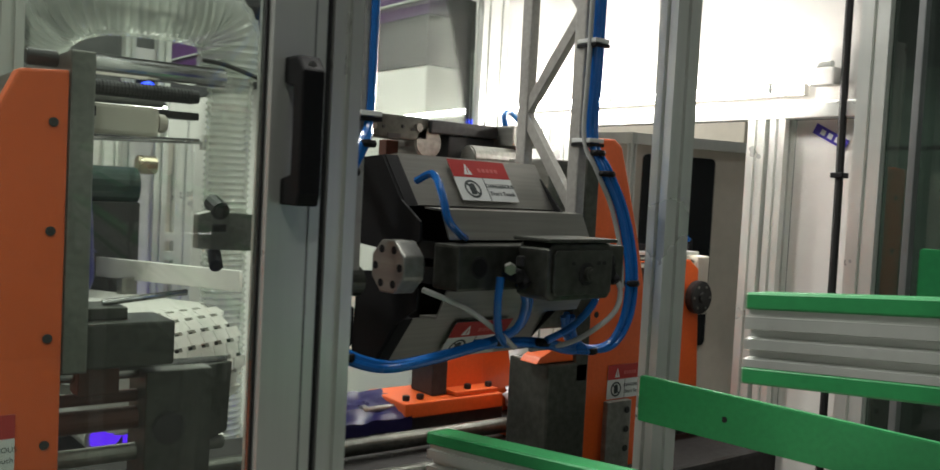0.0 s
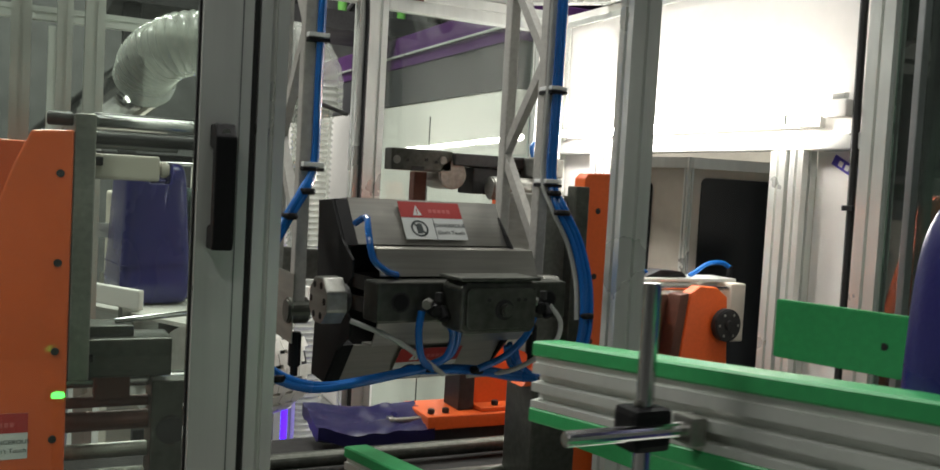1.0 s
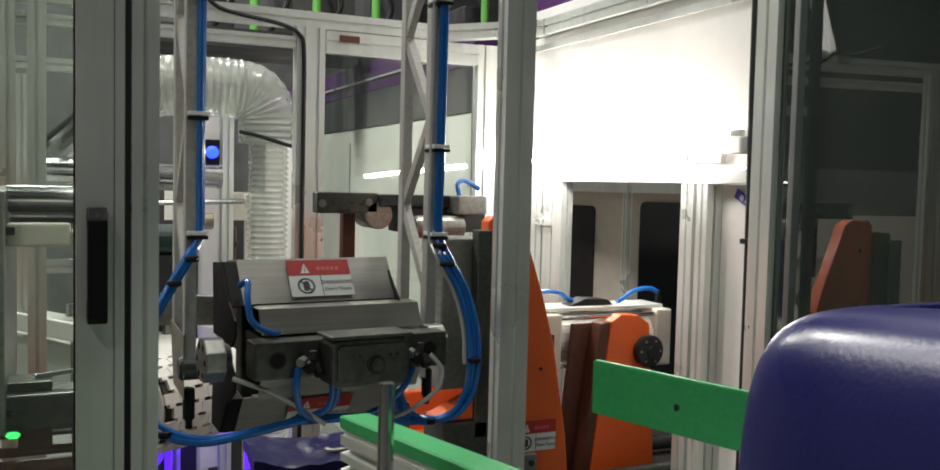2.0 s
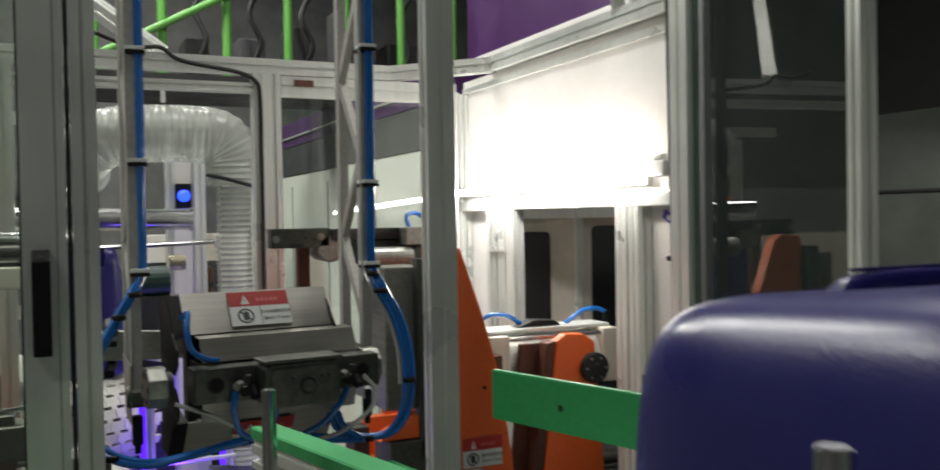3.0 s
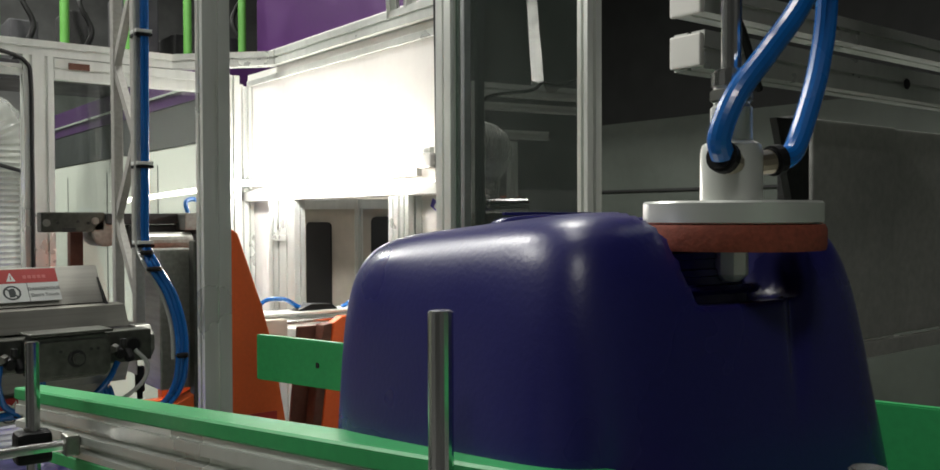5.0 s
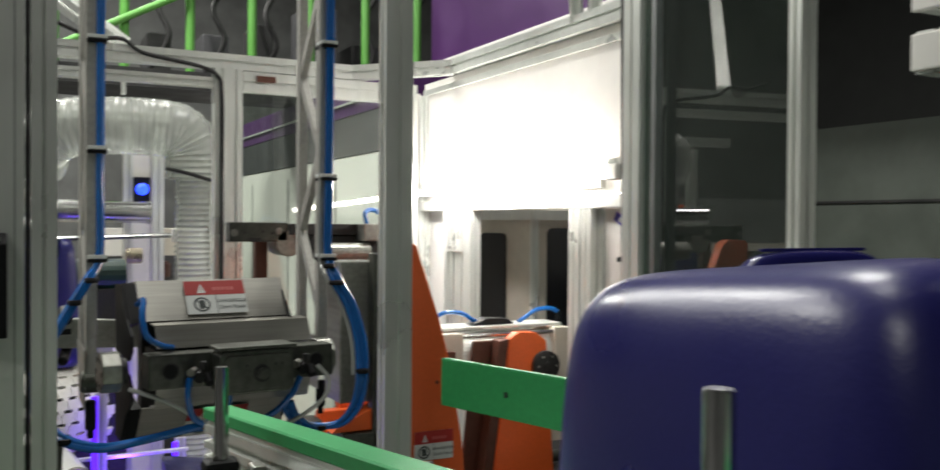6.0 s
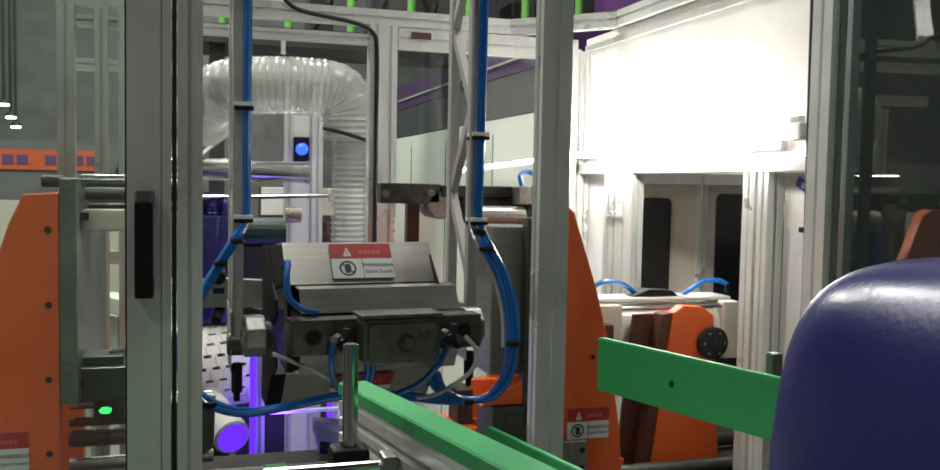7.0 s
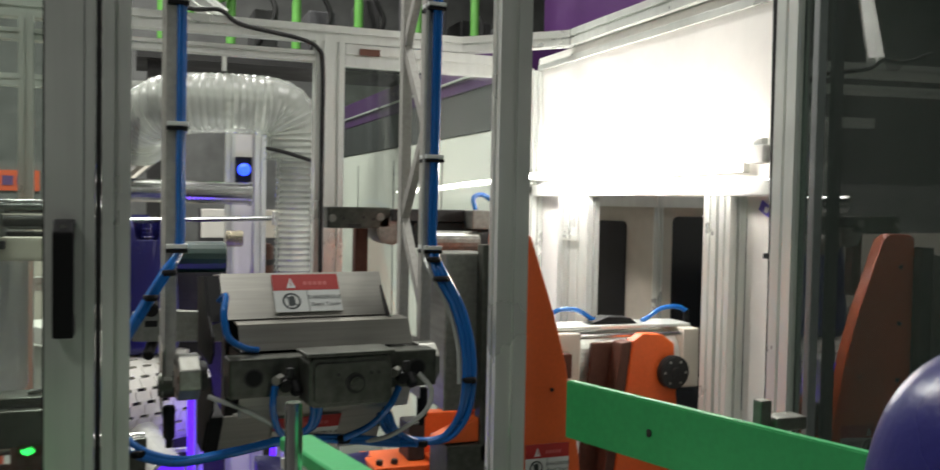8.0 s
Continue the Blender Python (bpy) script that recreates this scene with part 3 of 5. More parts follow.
part("bearing_cap", cyl((0.49, 1.403, 0.975), (0.49, 1.41, 0.975), 0.026, 24, 0.002), DARK, press)
part("bearing_block", box(0.36, 0.42, 1.43, 1.48, 1.03, 1.075, 0.003), BROWN, press)
part("clamp_lever", plate([(0.575, 1.245), (0.575, 1.305), (0.60, 1.312), (0.80, 1.298), (0.80, 1.236)], "y", 1.54, 1.565, 0.003), STEEL, press, "flat steel lever with a slot")
part("lever_slot", box(0.60, 0.625, 1.5385, 1.5398, 1.275, 1.288, 0.0), BLACK, press)
part("lever_pin", cyl((0.606, 1.53, 1.215), (0.618, 1.575, 1.24), 0.012, 12, 0.002), BLACK, press)
part("lever_nut", cyl((0.612, 1.53, 1.31), (0.612, 1.575, 1.325), 0.016, 12, 0.003), BLACK, press)
part("stop_plate", plate([(0.552, 0.93), (0.556, 1.063), (0.604, 1.066), (0.600, 0.95)], "y", 1.44, 1.452, 0.002), OILED, press)
# right side
rib = part("rib_plate", plate([(1.298, 0.5), (1.298, 1.478), (1.308, 1.489), (1.362, 1.491), (1.384, 1.476), (1.444, 1.302), (1.474, 1.195), (1.512, 0.98), (1.56, 0.5)], "y", 1.325, 1.365, 0.004), ORANGE, press, "orange painted rib plate")
bolts_on(rib, [(1.335, 1.3245, z) for z in (1.41, 1.27, 1.13)], (0, -1, 0))
bolts_on(rib, [(1.44, 1.3245, 1.14), (1.305, 1.3245, 1.10)], (0, -1, 0), 0.0045)
warning_sign(press, Matrix.Translation((1.432, 1.3243, 0.985)) @ Matrix.Rotation(radians(90), 4, "X"), 0.105, 0.072)
part("platen", box(1.192, 1.297, 1.335, 1.46, 1.105, 1.440, 0.004), STEEL, press, "machined steel platen")
part("gusset", plate([(1.165, 1.042), (1.175, 1.054), (1.285, 1.103), (1.296, 1.103), (1.296, 1.042)], "y", 1.31, 1.36, 0.003), ORANGE, press, "orange painted gusset")
part("platen_foot", box(1.190, 1.297, 1.30, 1.42, 0.80, 1.040, 0.005), OILED, press, "oily steel block under the platen")
lug = part("foot_lug", box(1.345, 1.415, 1.285, 1.300, 0.80, 0.955, 0.003), STEEL, press, "bolted steel lug")
bolts_on(lug, [(1.400, 1.2845, z) for z in (0.935, 0.895, 0.855)], (0, -1, 0), 0.007)
part("platen_edge", box(1.262, 1.296, 1.30, 1.334, 1.0, 1.46, 0.003), OILED, press)
part("rib_plate", plate([(1.36, 0.5), (1.36, 1.47), (1.42, 1.47), (1.54, 0.9), (1.57, 0.5)], "y", 1.82, 1.86, 0.004), ORANGE, press)
# upper clamp arm between the platens
before_arm = set(press.children_recursive)
arm = part("clamp_arm", box(0.955, 1.098, 1.500, 1.545, 1.468, 1.515, 0.004), OILED, press, "machined steel clamp block")
bolts_on(arm, [(0.966, 1.4995, 1.490), (1.074, 1.4995, 1.494)], (0, -1, 0), 0.009, STEEL)
bolts_on(arm, [(1.035, 1.4995, 1.493), (0.99, 1.4995, 1.49), (1.058, 1.4995, 1.489)], (0, -1, 0), 0.0035)
part("arm_slot", box(1.00, 1.03, 1.4985, 1.50, 1.468, 1.478), DARK, press)
part("arm_plate", box(1.0985, 1.36, 1.49, 1.57, 1.485, 1.512, 0.003), DARK, press, "dark steel carrier")
part("arm_plate", box(1.15, 1.37, 1.50, 1.58, 1.425, 1.484, 0.004), DARK, press)
part("arm_head", cyl((1.10, 1.50, 1.465), (1.10, 1.60, 1.465), 0.033, 24, 0.003), STEEL, press, "round steel clamp head")
part("arm_head", cyl((1.17, 1.46, 1.44), (1.29, 1.46, 1.44), 0.026, 20, 0.003), STEEL, press)
part("arm_cover", box(1.27, 1.345, 1.44, 1.52, 1.47, 1.513, 0.004), STEEL, press, "worn steel end cover")
part("strap_iron", box(1.03, 1.06, 1.55, 1.58, 1.30, 1.468, 0.003), BROWN, press)
part("air_hose", tube([(1.30, 1.50, 1.513), (1.295, 1.50, 1.54), (1.32, 1.51, 1.548), (1.36, 1.52, 1.53)], 0.006, 8), HOSE, press, "short blue air hose")
# the whole clamp arm sits deep between the platens
ARM = Matrix.Translation((1.024, 1.745, 1.505)) @ Matrix.Scale(1.13, 4) @ Matrix.Translation((-0.955, -1.50, -1.4915))
for ob in press.children_recursive:
    if ob not in before_arm:
        ob.data.transform(ARM)
# bed and carriages below
bed = thing("machine_bed", "dark oily machine bed with steel guide rods", "machine bed")
part("bed_plate", box(-0.6, 2.2, 1.25, 1.89, 0.0, 0.80, 0.01), SOOT, bed)
part("bed_rim", box(0.58, 1.05, 1.26, 1.30, 0.801, 0.828, 0.004), STEEL, bed)
for y in (1.42, 1.62):
    part("guide_rod", cyl((0.3, y, 0.828), (2.1, y, 0.828), 0.018, 20), OILED, bed)


def carriage(x, y, label):
    c = thing("mould_carriage", label, "carriage", "mould carriages")
    part("base_plate", box(x, x + 0.29, y - 0.07, y + 0.10, 0.838, 0.873, 0.004), ORANGE, c, "orange painted base")
    part("upright", plate([(x + 0.13, 0.874), (x + 0.28, 0.874), (x + 0.275, 0.99), (x + 0.145, 0.99)], "y", y, y + 0.04, 0.004), ORANGE, c)
    part("flange", box(x + 0.15, x + 0.28, y - 0.06, y - 0.001, 0.874, 0.885, 0.003), ORANGE, c)
    part("under_block", box(x - 0.02, x + 0.30, y - 0.06, y + 0.10, 0.801, 0.837, 0.004), DARK, c)
    part("side_block", box(x + 0.10, x + 0.144, y - 0.03, y + 0.06, 0.874, 0.97, 0.003), DARK, c)
    for k in (0.02, 0.06, 0.2, 0.265):
        part("bolt", bolt((x + k, y - 0.04, 0.8735 if k < 0.1 else 0.8855), (0, 0, 1), 0.009, 0.012), DARK, c)
    part("stop_screw", cyl((x - 0.075, y - 0.02, 0.856), (x, y - 0.02, 0.856), 0.008, 14, 0.001), STEEL, c)
    part("stop_head", cyl((x - 0.088, y - 0.02, 0.856), (x - 0.0755, y - 0.02, 0.856), 0.013, 14, 0.001), STEEL, c)
    return c


carriage(1.15, 1.80, "orange mould carriage bolted to a dark slide")
c2 = thing("bed_bracket", "orange foot plate with dark bolts on the bed", "bracket")
part("foot_plate", box(1.36, 1.62, 1.50, 1.66, 0.801, 0.835, 0.004), ORANGE, c2)
part("foot_lug", box(1.40, 1.52, 1.60, 1.64, 0.836, 0.90, 0.004), ORANGE, c2)
for k in range(4):
    part("bolt", bolt((1.39 + 0.065 * k, 1.535, 0.8355), (0, 0, 1), 0.01, 0.014), DARK, c2)
# scraps of blown film
sc = bmesh.new()
bmesh.ops.create_grid(sc, x_segments=22, y_segments=10, size=0.5)
for v in sc.verts:
    x, y = v.co.x, v.co.y
    v.co = Vector((1.02 + x * 0.30, 1.80 + y * 0.14, 0.845 + 0.035 * (y + 0.5) + 0.05 * max(0, -x - 0.25) + 0.012 * noise.noise(Vector((x * 7, y * 7, 3)))))
ext = bmesh.ops.extrude_face_region(sc, geom=sc.faces[:])
for g in ext["geom"]:
    if isinstance(g, bmesh.types.BMVert):
        g.co.z -= 0.03
tagged(done(sc, "plastic_scrap", BLUEBAG, smooth=True), "crumpled strip of dark blue plastic flash on the bed", "scrap")
fb = bmesh.new()
bmesh.ops.create_icosphere(fb, subdivisions=3, radius=1)
for v in fb.verts:
    k = 1 + 0.35 * noise.noise(v.co * 3.1)
    v.co = Vector((1.57 + v.co.x * 0.07 * k, 1.78 + v.co.y * 0.05 * k, 0.838 + v.co.z * 0.04 * k))
tagged(done(fb, "film_scrap", CLEARBAG), "crumpled clear film scrap lying on the bed", "scrap")

# clamp cylinder unit beyond the right-hand platen
def clamp_cylinder(m, label):
    u = thing("clamp_cylinder", label, "pneumatic cylinder", "clamp cylinders", at=m)
    part("barrel", cyl((0.07, 0, 0), (0.37, 0, 0), 0.066, 36), ALU, u, "round aluminium barrel")
    part("end_cap", box(0.0, 0.07, -0.078, 0.078, -0.075, 0.075, 0.005), CREAM, u, "pale square end cap")
    part("end_cap", box(0.37, 0.42, -0.078, 0.078, -0.078, 0.078, 0.005), CREAM, u, "pale square end cap")
    for y in (-0.066, 0.066):
        for z in (-0.064, 0.064):
            part("tie_bar", cyl((0.05, y, z), (0.38, y, z), 0.006, 10), CHROME, u)
    part("top_plate", box(-0.03, 0.41, -0.05, 0.05, 0.0785, 0.088, 0.003), ALU, u)
    part("cable_boss", plate([(0.12, 0.089), (0.26, 0.089), (0.24, 0.104), (0.17, 0.108)], "y", -0.03, 0.02, 0.003), BLACK, u, "black cable clamp")
    for x, s in ((0.02, 1), (0.43, -1)):
        part("elbow_fitting", cyl((x, 0, 0.088), (x, 0, 0.118), 0.008, 12, 0.001), BLACK, u)
        part("air_hose", tube([(x, 0, 0.114), (x + s * 0.03, 0, 0.126), (x + s * 0.08, 0, 0.122), (x + s * 0.12, 0, 0.10), (x + s * 0.14, 0, 0.09)], 0.0065, 8), HOSE, u, "blue air hose")
    br = part("bracket", plate([(0.13, -0.36), (0.185, 0.06), (0.215, 0.078), (0.27, 0.074), (0.305, 0.05), (0.335, -0.36)], "y", -0.135, -0.10, 0.004), ORANGE, u, "orange swivel bracket")
    part("bracket_side", plate([(0.10, -0.36), (0.155, 0.055), (0.184, 0.06), (0.129, -0.36)], "y", -0.132, -0.085, 0.003), BROWN, u)
    part("bracket_back", plate([(0.06, -0.36), (0.10, 0.05), (0.16, 0.05), (0.14, -0.36)], "y", -0.084, -0.07, 0.002), BROWN, u)
    d = part("pivot_disc", cyl((0.295, -0.158, -0.02), (0.295, -0.136, -0.02), 0.042, 32, 0.003), DARK, u, "black pivot disc")
    for k in range(6):
        a = 2 * math.pi * k / 6
        part("bolt", bolt((0.295 + 0.03 * math.cos(a), -0.158, -0.02 + 0.03 * math.sin(a)), (0, -1, 0), 0.0035, 0.002), STEEL, d)
    part("pivot_hub", cyl((0.295, -0.166, -0.02), (0.295, -0.158, -0.02), 0.014, 20, 0.002), DARK, d)
    part("port_block", box(0.0, 0.03, -0.11, -0.079, -0.03, 0.03, 0.003), BROWN, u)
    part("pedestal", box(0.06, 0.40, -0.09, 0.12, -1.152, -0.36, 0.008), DARK, u)
    return u


clamp_cylinder(Matrix.Translation((1.555, 1.62, 1.152)), "aluminium clamp cylinder with orange swivel bracket")

# ---- can gripper on two truss arms ----
GM = Matrix.Translation((0.885, 1.03, 1.264)) @ Matrix.Rotation(radians(5), 4, "Z")
grip = thing("can_gripper", "steel can gripper with bent sheet covers, warning labels and air hoses", "gripper", at=GM)
# upper and lower covers: bent sheet, mirrored about the middle
for s in (1, -1):
    def bent(outline, x0, x1, thick=0.003):
        bm = bmesh.new()
        rows = []
        for y, z in outline:
            rows.append([bm.verts.new((x, y, s * z)) for x in (x0 + 0.0, x1)])
        for a, b in zip(rows, rows[1:]):
            bm.faces.new((a[0], a[1], b[1], b[0]))
        bmesh.ops.recalc_face_normals(bm, faces=bm.faces)
        bmesh.ops.solidify(bm, geom=bm.faces[:], thickness=thick)
        return bm
    part("upper_cover" if s > 0 else "lower_cover", bent([(0.175, 0.148), (0.118, 0.154), (0.066, 0.0815)], -0.163, 0.125), BRUSHED, grip, "brushed bent sheet cover")
    part("lip_cover", bent([(0.067, 0.079), (0.030, 0.077), (0.010, 0.036)], -0.148, 0.150), BRUSHED, grip, "brushed bent sheet cover")
    # black sheet and web paint the shade inside the open, hollow end
    part("dark_end_fill", plate([(0.024, s * 0.034), (0.026, s * 0.06), (0.07, s * 0.088), (0.118, s * 0.150), (0.172, s * 0.146), (0.165, s * 0.02), (0.05, s * 0.012)], "x", -0.19, -0.186), BLACK, grip, "black sheet standing for the dark inside of the open end")
    part("end_web", plate([(0.062, s * 0.08), (0.116, s * 0.151), (0.172, s * 0.145), (0.165, s * 0.06)], "x", -0.1858, -0.164), BLACK, grip)
    part("dark_end_fill", plate([(0.024, s * 0.034), (0.04, s * 0.07), (0.118, s * 0.147), (0.172, s * 0.144), (0.16, s * 0.02)], "x", 0.120, 0.124), BLACK, grip)
    q = Vector((0, -0.0725, s * 0.052)).normalized()
    face = Matrix.Translation((-0.018, 0.0920 - 0.0040, s * 0.1178 + s * 0.0030))
    ang = math.atan2(0.0725, 0.052)
    rot = Matrix.Rotation(ang, 4, "X") if s > 0 else Matrix.Rotation(math.pi - ang, 4, "X")
    warning_sign(grip, face @ rot, 0.118, 0.074)
    # solid dark box whose colour gives the shade in the gap
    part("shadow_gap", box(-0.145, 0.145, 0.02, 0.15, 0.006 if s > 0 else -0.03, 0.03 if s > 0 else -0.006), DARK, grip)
part("core", box(-0.15, 0.115, 0.125, 0.165, -0.13, 0.13, 0.004), DARK, grip)
# front bar with bores
bar = part("front_bar", box(-0.175, 0.175, -0.040, 0.012, -0.030, 0.032, 0.004), OILED, grip, "machined front bar")
for x in (-0.137, 0.139):
    part("bore", cyl((x, -0.0415, 0.002), (x, -0.030, 0.002), 0.0125, 20), BLACK, bar)
    part("bore_ring", cyl((x, -0.0408, 0.002), (x, -0.039, 0.002), 0.0155, 24), DARK, bar)
bx = part("clamp_box", plate([(-0.066, -0.034), (-0.066, 0.03), (-0.058, 0.040), (0.062, 0.040), (0.072, 0.028), (0.072, -0.030), (0.064, -0.040), (-0.055, -0.040)], "y", -0.100, -0.041, 0.004), OILED, grip, "steel clamp box")
part("box_cover", plate([(-0.058, -0.026), (-0.058, 0.024), (-0.052, 0.030), (0.058, 0.030), (0.064, 0.024), (0.064, -0.026), (0.058, -0.032), (-0.052, -0.032)], "y", -0.105, -0.1005, 0.0015), OILED, bx)
part("centre_knob", cyl((0.008, -0.118, -0.003), (0.008, -0.1055, -0.003), 0.0105, 20, 0.003), OILED, bx)
part("knob_washer", cyl((0.008, -0.1075, -0.003), (0.008, -0.1052, -0.003), 0.016, 20), DARK, bx)
for x in (-0.02, 0.034, 0.046):
    part("pin", cyl((x, -0.1065, 0.012), (x, -0.105, 0.012), 0.003, 10), DARK, bx)
part("top_strap", box(-0.07, 0.075, -0.105, -0.035, 0.0405, 0.046, 0.002), OILED, bx)
# shaft ends
for x, s in ((-0.20, -1), (0.147, 1)):
    part("shaft", cyl((x, 0.02, 0.0), (x + s * 0.04, 0.02, 0.0), 0.024, 24, 0.002), DARK, grip)
    hx = part("hex_flange", plate([(0.02 + 0.038 * math.cos(radians(a)), 0.038 * math.sin(radians(a))) for a in range(22, 382, 45)], "x", x + s * 0.012, x + s * 0.046, 0.003), STEEL, grip, "faceted steel end flange")
    for k in range(6):
        a = 2 * math.pi * k / 6
        part("bore", cyl((x + s * 0.045, 0.02 + 0.026 * math.cos(a), 0.026 * math.sin(a)), (x + s * 0.0465, 0.02 + 0.026 * math.cos(a), 0.026 * math.sin(a)), 0.0055, 12), BLACK, hx)
for x in (-0.095, 0.10):
    f = part("fitting", cyl((x, -0.05, -0.002), (x, -0.078, -0.008), 0.010, 12, 0.002), BLACK, grip, "black push-in fitting")
    part("fitting_screw", cyl((x + 0.008, -0.068, 0.006), (x + 0.008, -0.068, 0.020), 0.006, 10, 0.001), DARK, f)
    part("fitting_elbow", cyl((x + 0.018, -0.055, -0.004), (x + 0.02, -0.07, -0.022), 0.009, 12, 0.002), BLACK, f)
    part("fitting_nut", cyl((x - 0.004, -0.06, 0.004), (x - 0.016, -0.074, 0.002), 0.008, 6, 0.001), STEEL, f)
part("side_hose", tube([(-0.172, 0.06, 0.115), (-0.168, 0.03, 0.125), (-0.176, 0.0, 0.10), (-0.172, -0.012, 0.065), (-0.145, -0.006, 0.045), (-0.12, 0.01, 0.038)], 0.0055, 8), HOSE, grip, "blue air hose loop")
part("clear_hose", tube([(-0.20, 0.0, -0.03), (-0.14, -0.02, -0.055), (-0.085, -0.03, -0.09), (-0.05, -0.03, -0.115)], 0.004, 8), CLEAR, grip, "milky clear hose")


def truss(x, y0, y1, z0, label):
    """An upright lattice arm in the plane x, chords at y0 and y1."""
    t = thing("truss_arm", label, "truss arm", "gripper arms")
    for y in (y0, y1):
        part("chord", box(x - 0.010, x + 0.010, y - 0.013, y + 0.013, z0, 2.29, 0.003), CAST, t)
    k, z, flip = 0, z0 + 0.10, False
    while z < 2.2:
        a, b = ((y0, z), (y1, z + 0.17)) if not flip else ((y1, z), (y0, z + 0.17))
        dy, dz = b[0] - a[0], b[1] - a[1]
        ln = math.hypot(dy, dz)
        ny, nz = -dz / ln * 0.010, dy / ln * 0.010
        part("diagonal", plate([(a[0] + ny, a[1] + nz), (b[0] + ny, b[1] + nz), (b[0] - ny, b[1] - nz), (a[0] - ny, a[1] - nz)], "x", x - 0.0075, x + 0.0075, 0.001), CAST, t)
        z += 0.17
        flip = not flip
    part("foot", plate([(y0 - 0.02, z0 - 0.06), (y0 - 0.02, z0 + 0.05), (y1 + 0.02, z0 + 0.05), (y1 - 0.03, z0 - 0.06)], "x", x - 0.012, x - 0.0105, 0.0), STEEL, t)
    part("pivot", cyl((x - 0.018, y0 - 0.0, z0 - 0.01), (x + 0.018, y0, z0 - 0.01), 0.021, 24, 0.003), OILED, t, "round steel pivot")
    part("damper", cyl((x, y0, z0 - 0.10), (x, y0, z0 - 0.045), 0.010, 14, 0.002), BLACK, t, "black rubber stop")
    part("damper_tip", cyl((x, y0, z0 - 0.115), (x, y0, z0 - 0.10), 0.006, 10), BLACK, t)
    return t


truss(0.632, 1.118, 1.262, 1.245, "bright aluminium lattice arm carrying the gripper")
truss(1.083, 1.145, 1.285, 1.245, "bright aluminium lattice arm carrying the gripper")


def hose_run(points, n, r, label, gap=0.0095, mtl=HOSE):
    """A bundle of n hoses side by side."""
    h = thing("air_hose_bundle", label, "air hose", "gripper hoses")
    for k in range(n):
        loose = Vector((gap * (k - (n - 1) / 2), 0.003 * (k % 2), 0.004 * (k % 2)))
        tied = Vector((gap * 0.45 * (k - (n - 1) / 2), 0.010 * (k % 2), 0))
        part("hose", tube([Vector(p) + (tied if p[2] > 1.46 else loose) for p in points], r, 10), mtl, h)
    return h


RH = [(1.092, 1.115, 2.28), (1.090, 1.113, 1.9), (1.088, 1.112, 1.60), (1.087, 1.112, 1.47), (1.098, 1.090, 1.415), (1.127, 1.080, 1.357), (1.144, 1.070, 1.288), (1.144, 1.060, 1.220), (1.133, 1.060, 1.162), (1.098, 1.060, 1.124), (1.044, 1.060, 1.122), (0.999, 1.050, 1.147), (0.981, 1.040, 1.182)]
h = hose_run(RH, 3, 0.0052, "bundle of blue air hoses tied to the arm and looping down", 0.0088)
part("hose", tube([Vector(p) + Vector((-0.017, 0.006, 0)) for p in RH[:8]], 0.004, 8), CLEAR, h, "milky clear hose")
LH = [(0.649, 1.10, 2.28), (0.648, 1.10, 1.9), (0.647, 1.10, 1.6), (0.646, 1.10, 1.47), (0.626, 1.080, 1.427), (0.601, 1.070, 1.386), (0.576, 1.060, 1.343), (0.548, 1.060, 1.293), (0.536, 1.060, 1.231), (0.548, 1.050, 1.181), (0.583, 1.030, 1.147), (0.642, 1.020, 1.130), (0.713, 1.010, 1.139), (0.780, 1.010, 1.150), (0.817, 1.010, 1.157), (0.849, 1.000, 1.177), (0.853, 0.990, 1.215), (0.833, 0.985, 1.244)]
hose_run(LH, 2, 0.0062, "bundle of blue air hoses tied to the arm and swinging across", 0.0095)
hose_run([(0.782, 1.020, 1.150), (0.830, 1.020, 1.150), (0.884, 1.020, 1.148), (0.942, 1.030, 1.139), (0.999, 1.050, 1.125), (1.068, 1.060, 1.117)], 2, 0.0055, "blue air hoses running on to the other arm", 0.009)
hose_run([(0.784, 0.970, 1.254), (0.781, 0.970, 1.218), (0.793, 0.980, 1.179), (0.821, 1.000, 1.157)], 1, 0.0058, "blue air hose dropping from a fitting")
hose_run([(0.991, 0.985, 1.239), (0.973, 0.980, 1.208), (0.943, 0.990, 1.175), (0.902, 1.000, 1.155)], 1, 0.0058, "blue air hose dropping from a fitting")
hose_run([(1.029, 1.000, 1.257), (1.052, 1.000, 1.228), (1.045, 1.000, 1.195), (1.016, 1.010, 1.167), (0.976, 1.030, 1.142), (0.897, 1.030, 1.137)], 1, 0.0042, "milky clear hose looping below the gripper", mtl=CLEAR)
ties = thing("cable_ties", "black and white cable ties round the hoses", "cable ties")
for x, y, heights in ((0.641, 1.108, (1.467, 1.667, 1.87, 2.07)), (1.087, 1.122, (1.464, 1.630, 1.905, 2.12))):
    for zt in heights:
        part("tie", box(x - 0.0165, x + 0.0165, y - 0.018, y + 0.026, zt - 0.0035, zt + 0.0035, 0.001), LABEL_W, ties, "pale tie")
        part("tie", box(x - 0.017, x + 0.017, y - 0.0185, y + 0.0265, zt - 0.0105, zt - 0.0045, 0.001), BLACK, ties, "black tie")
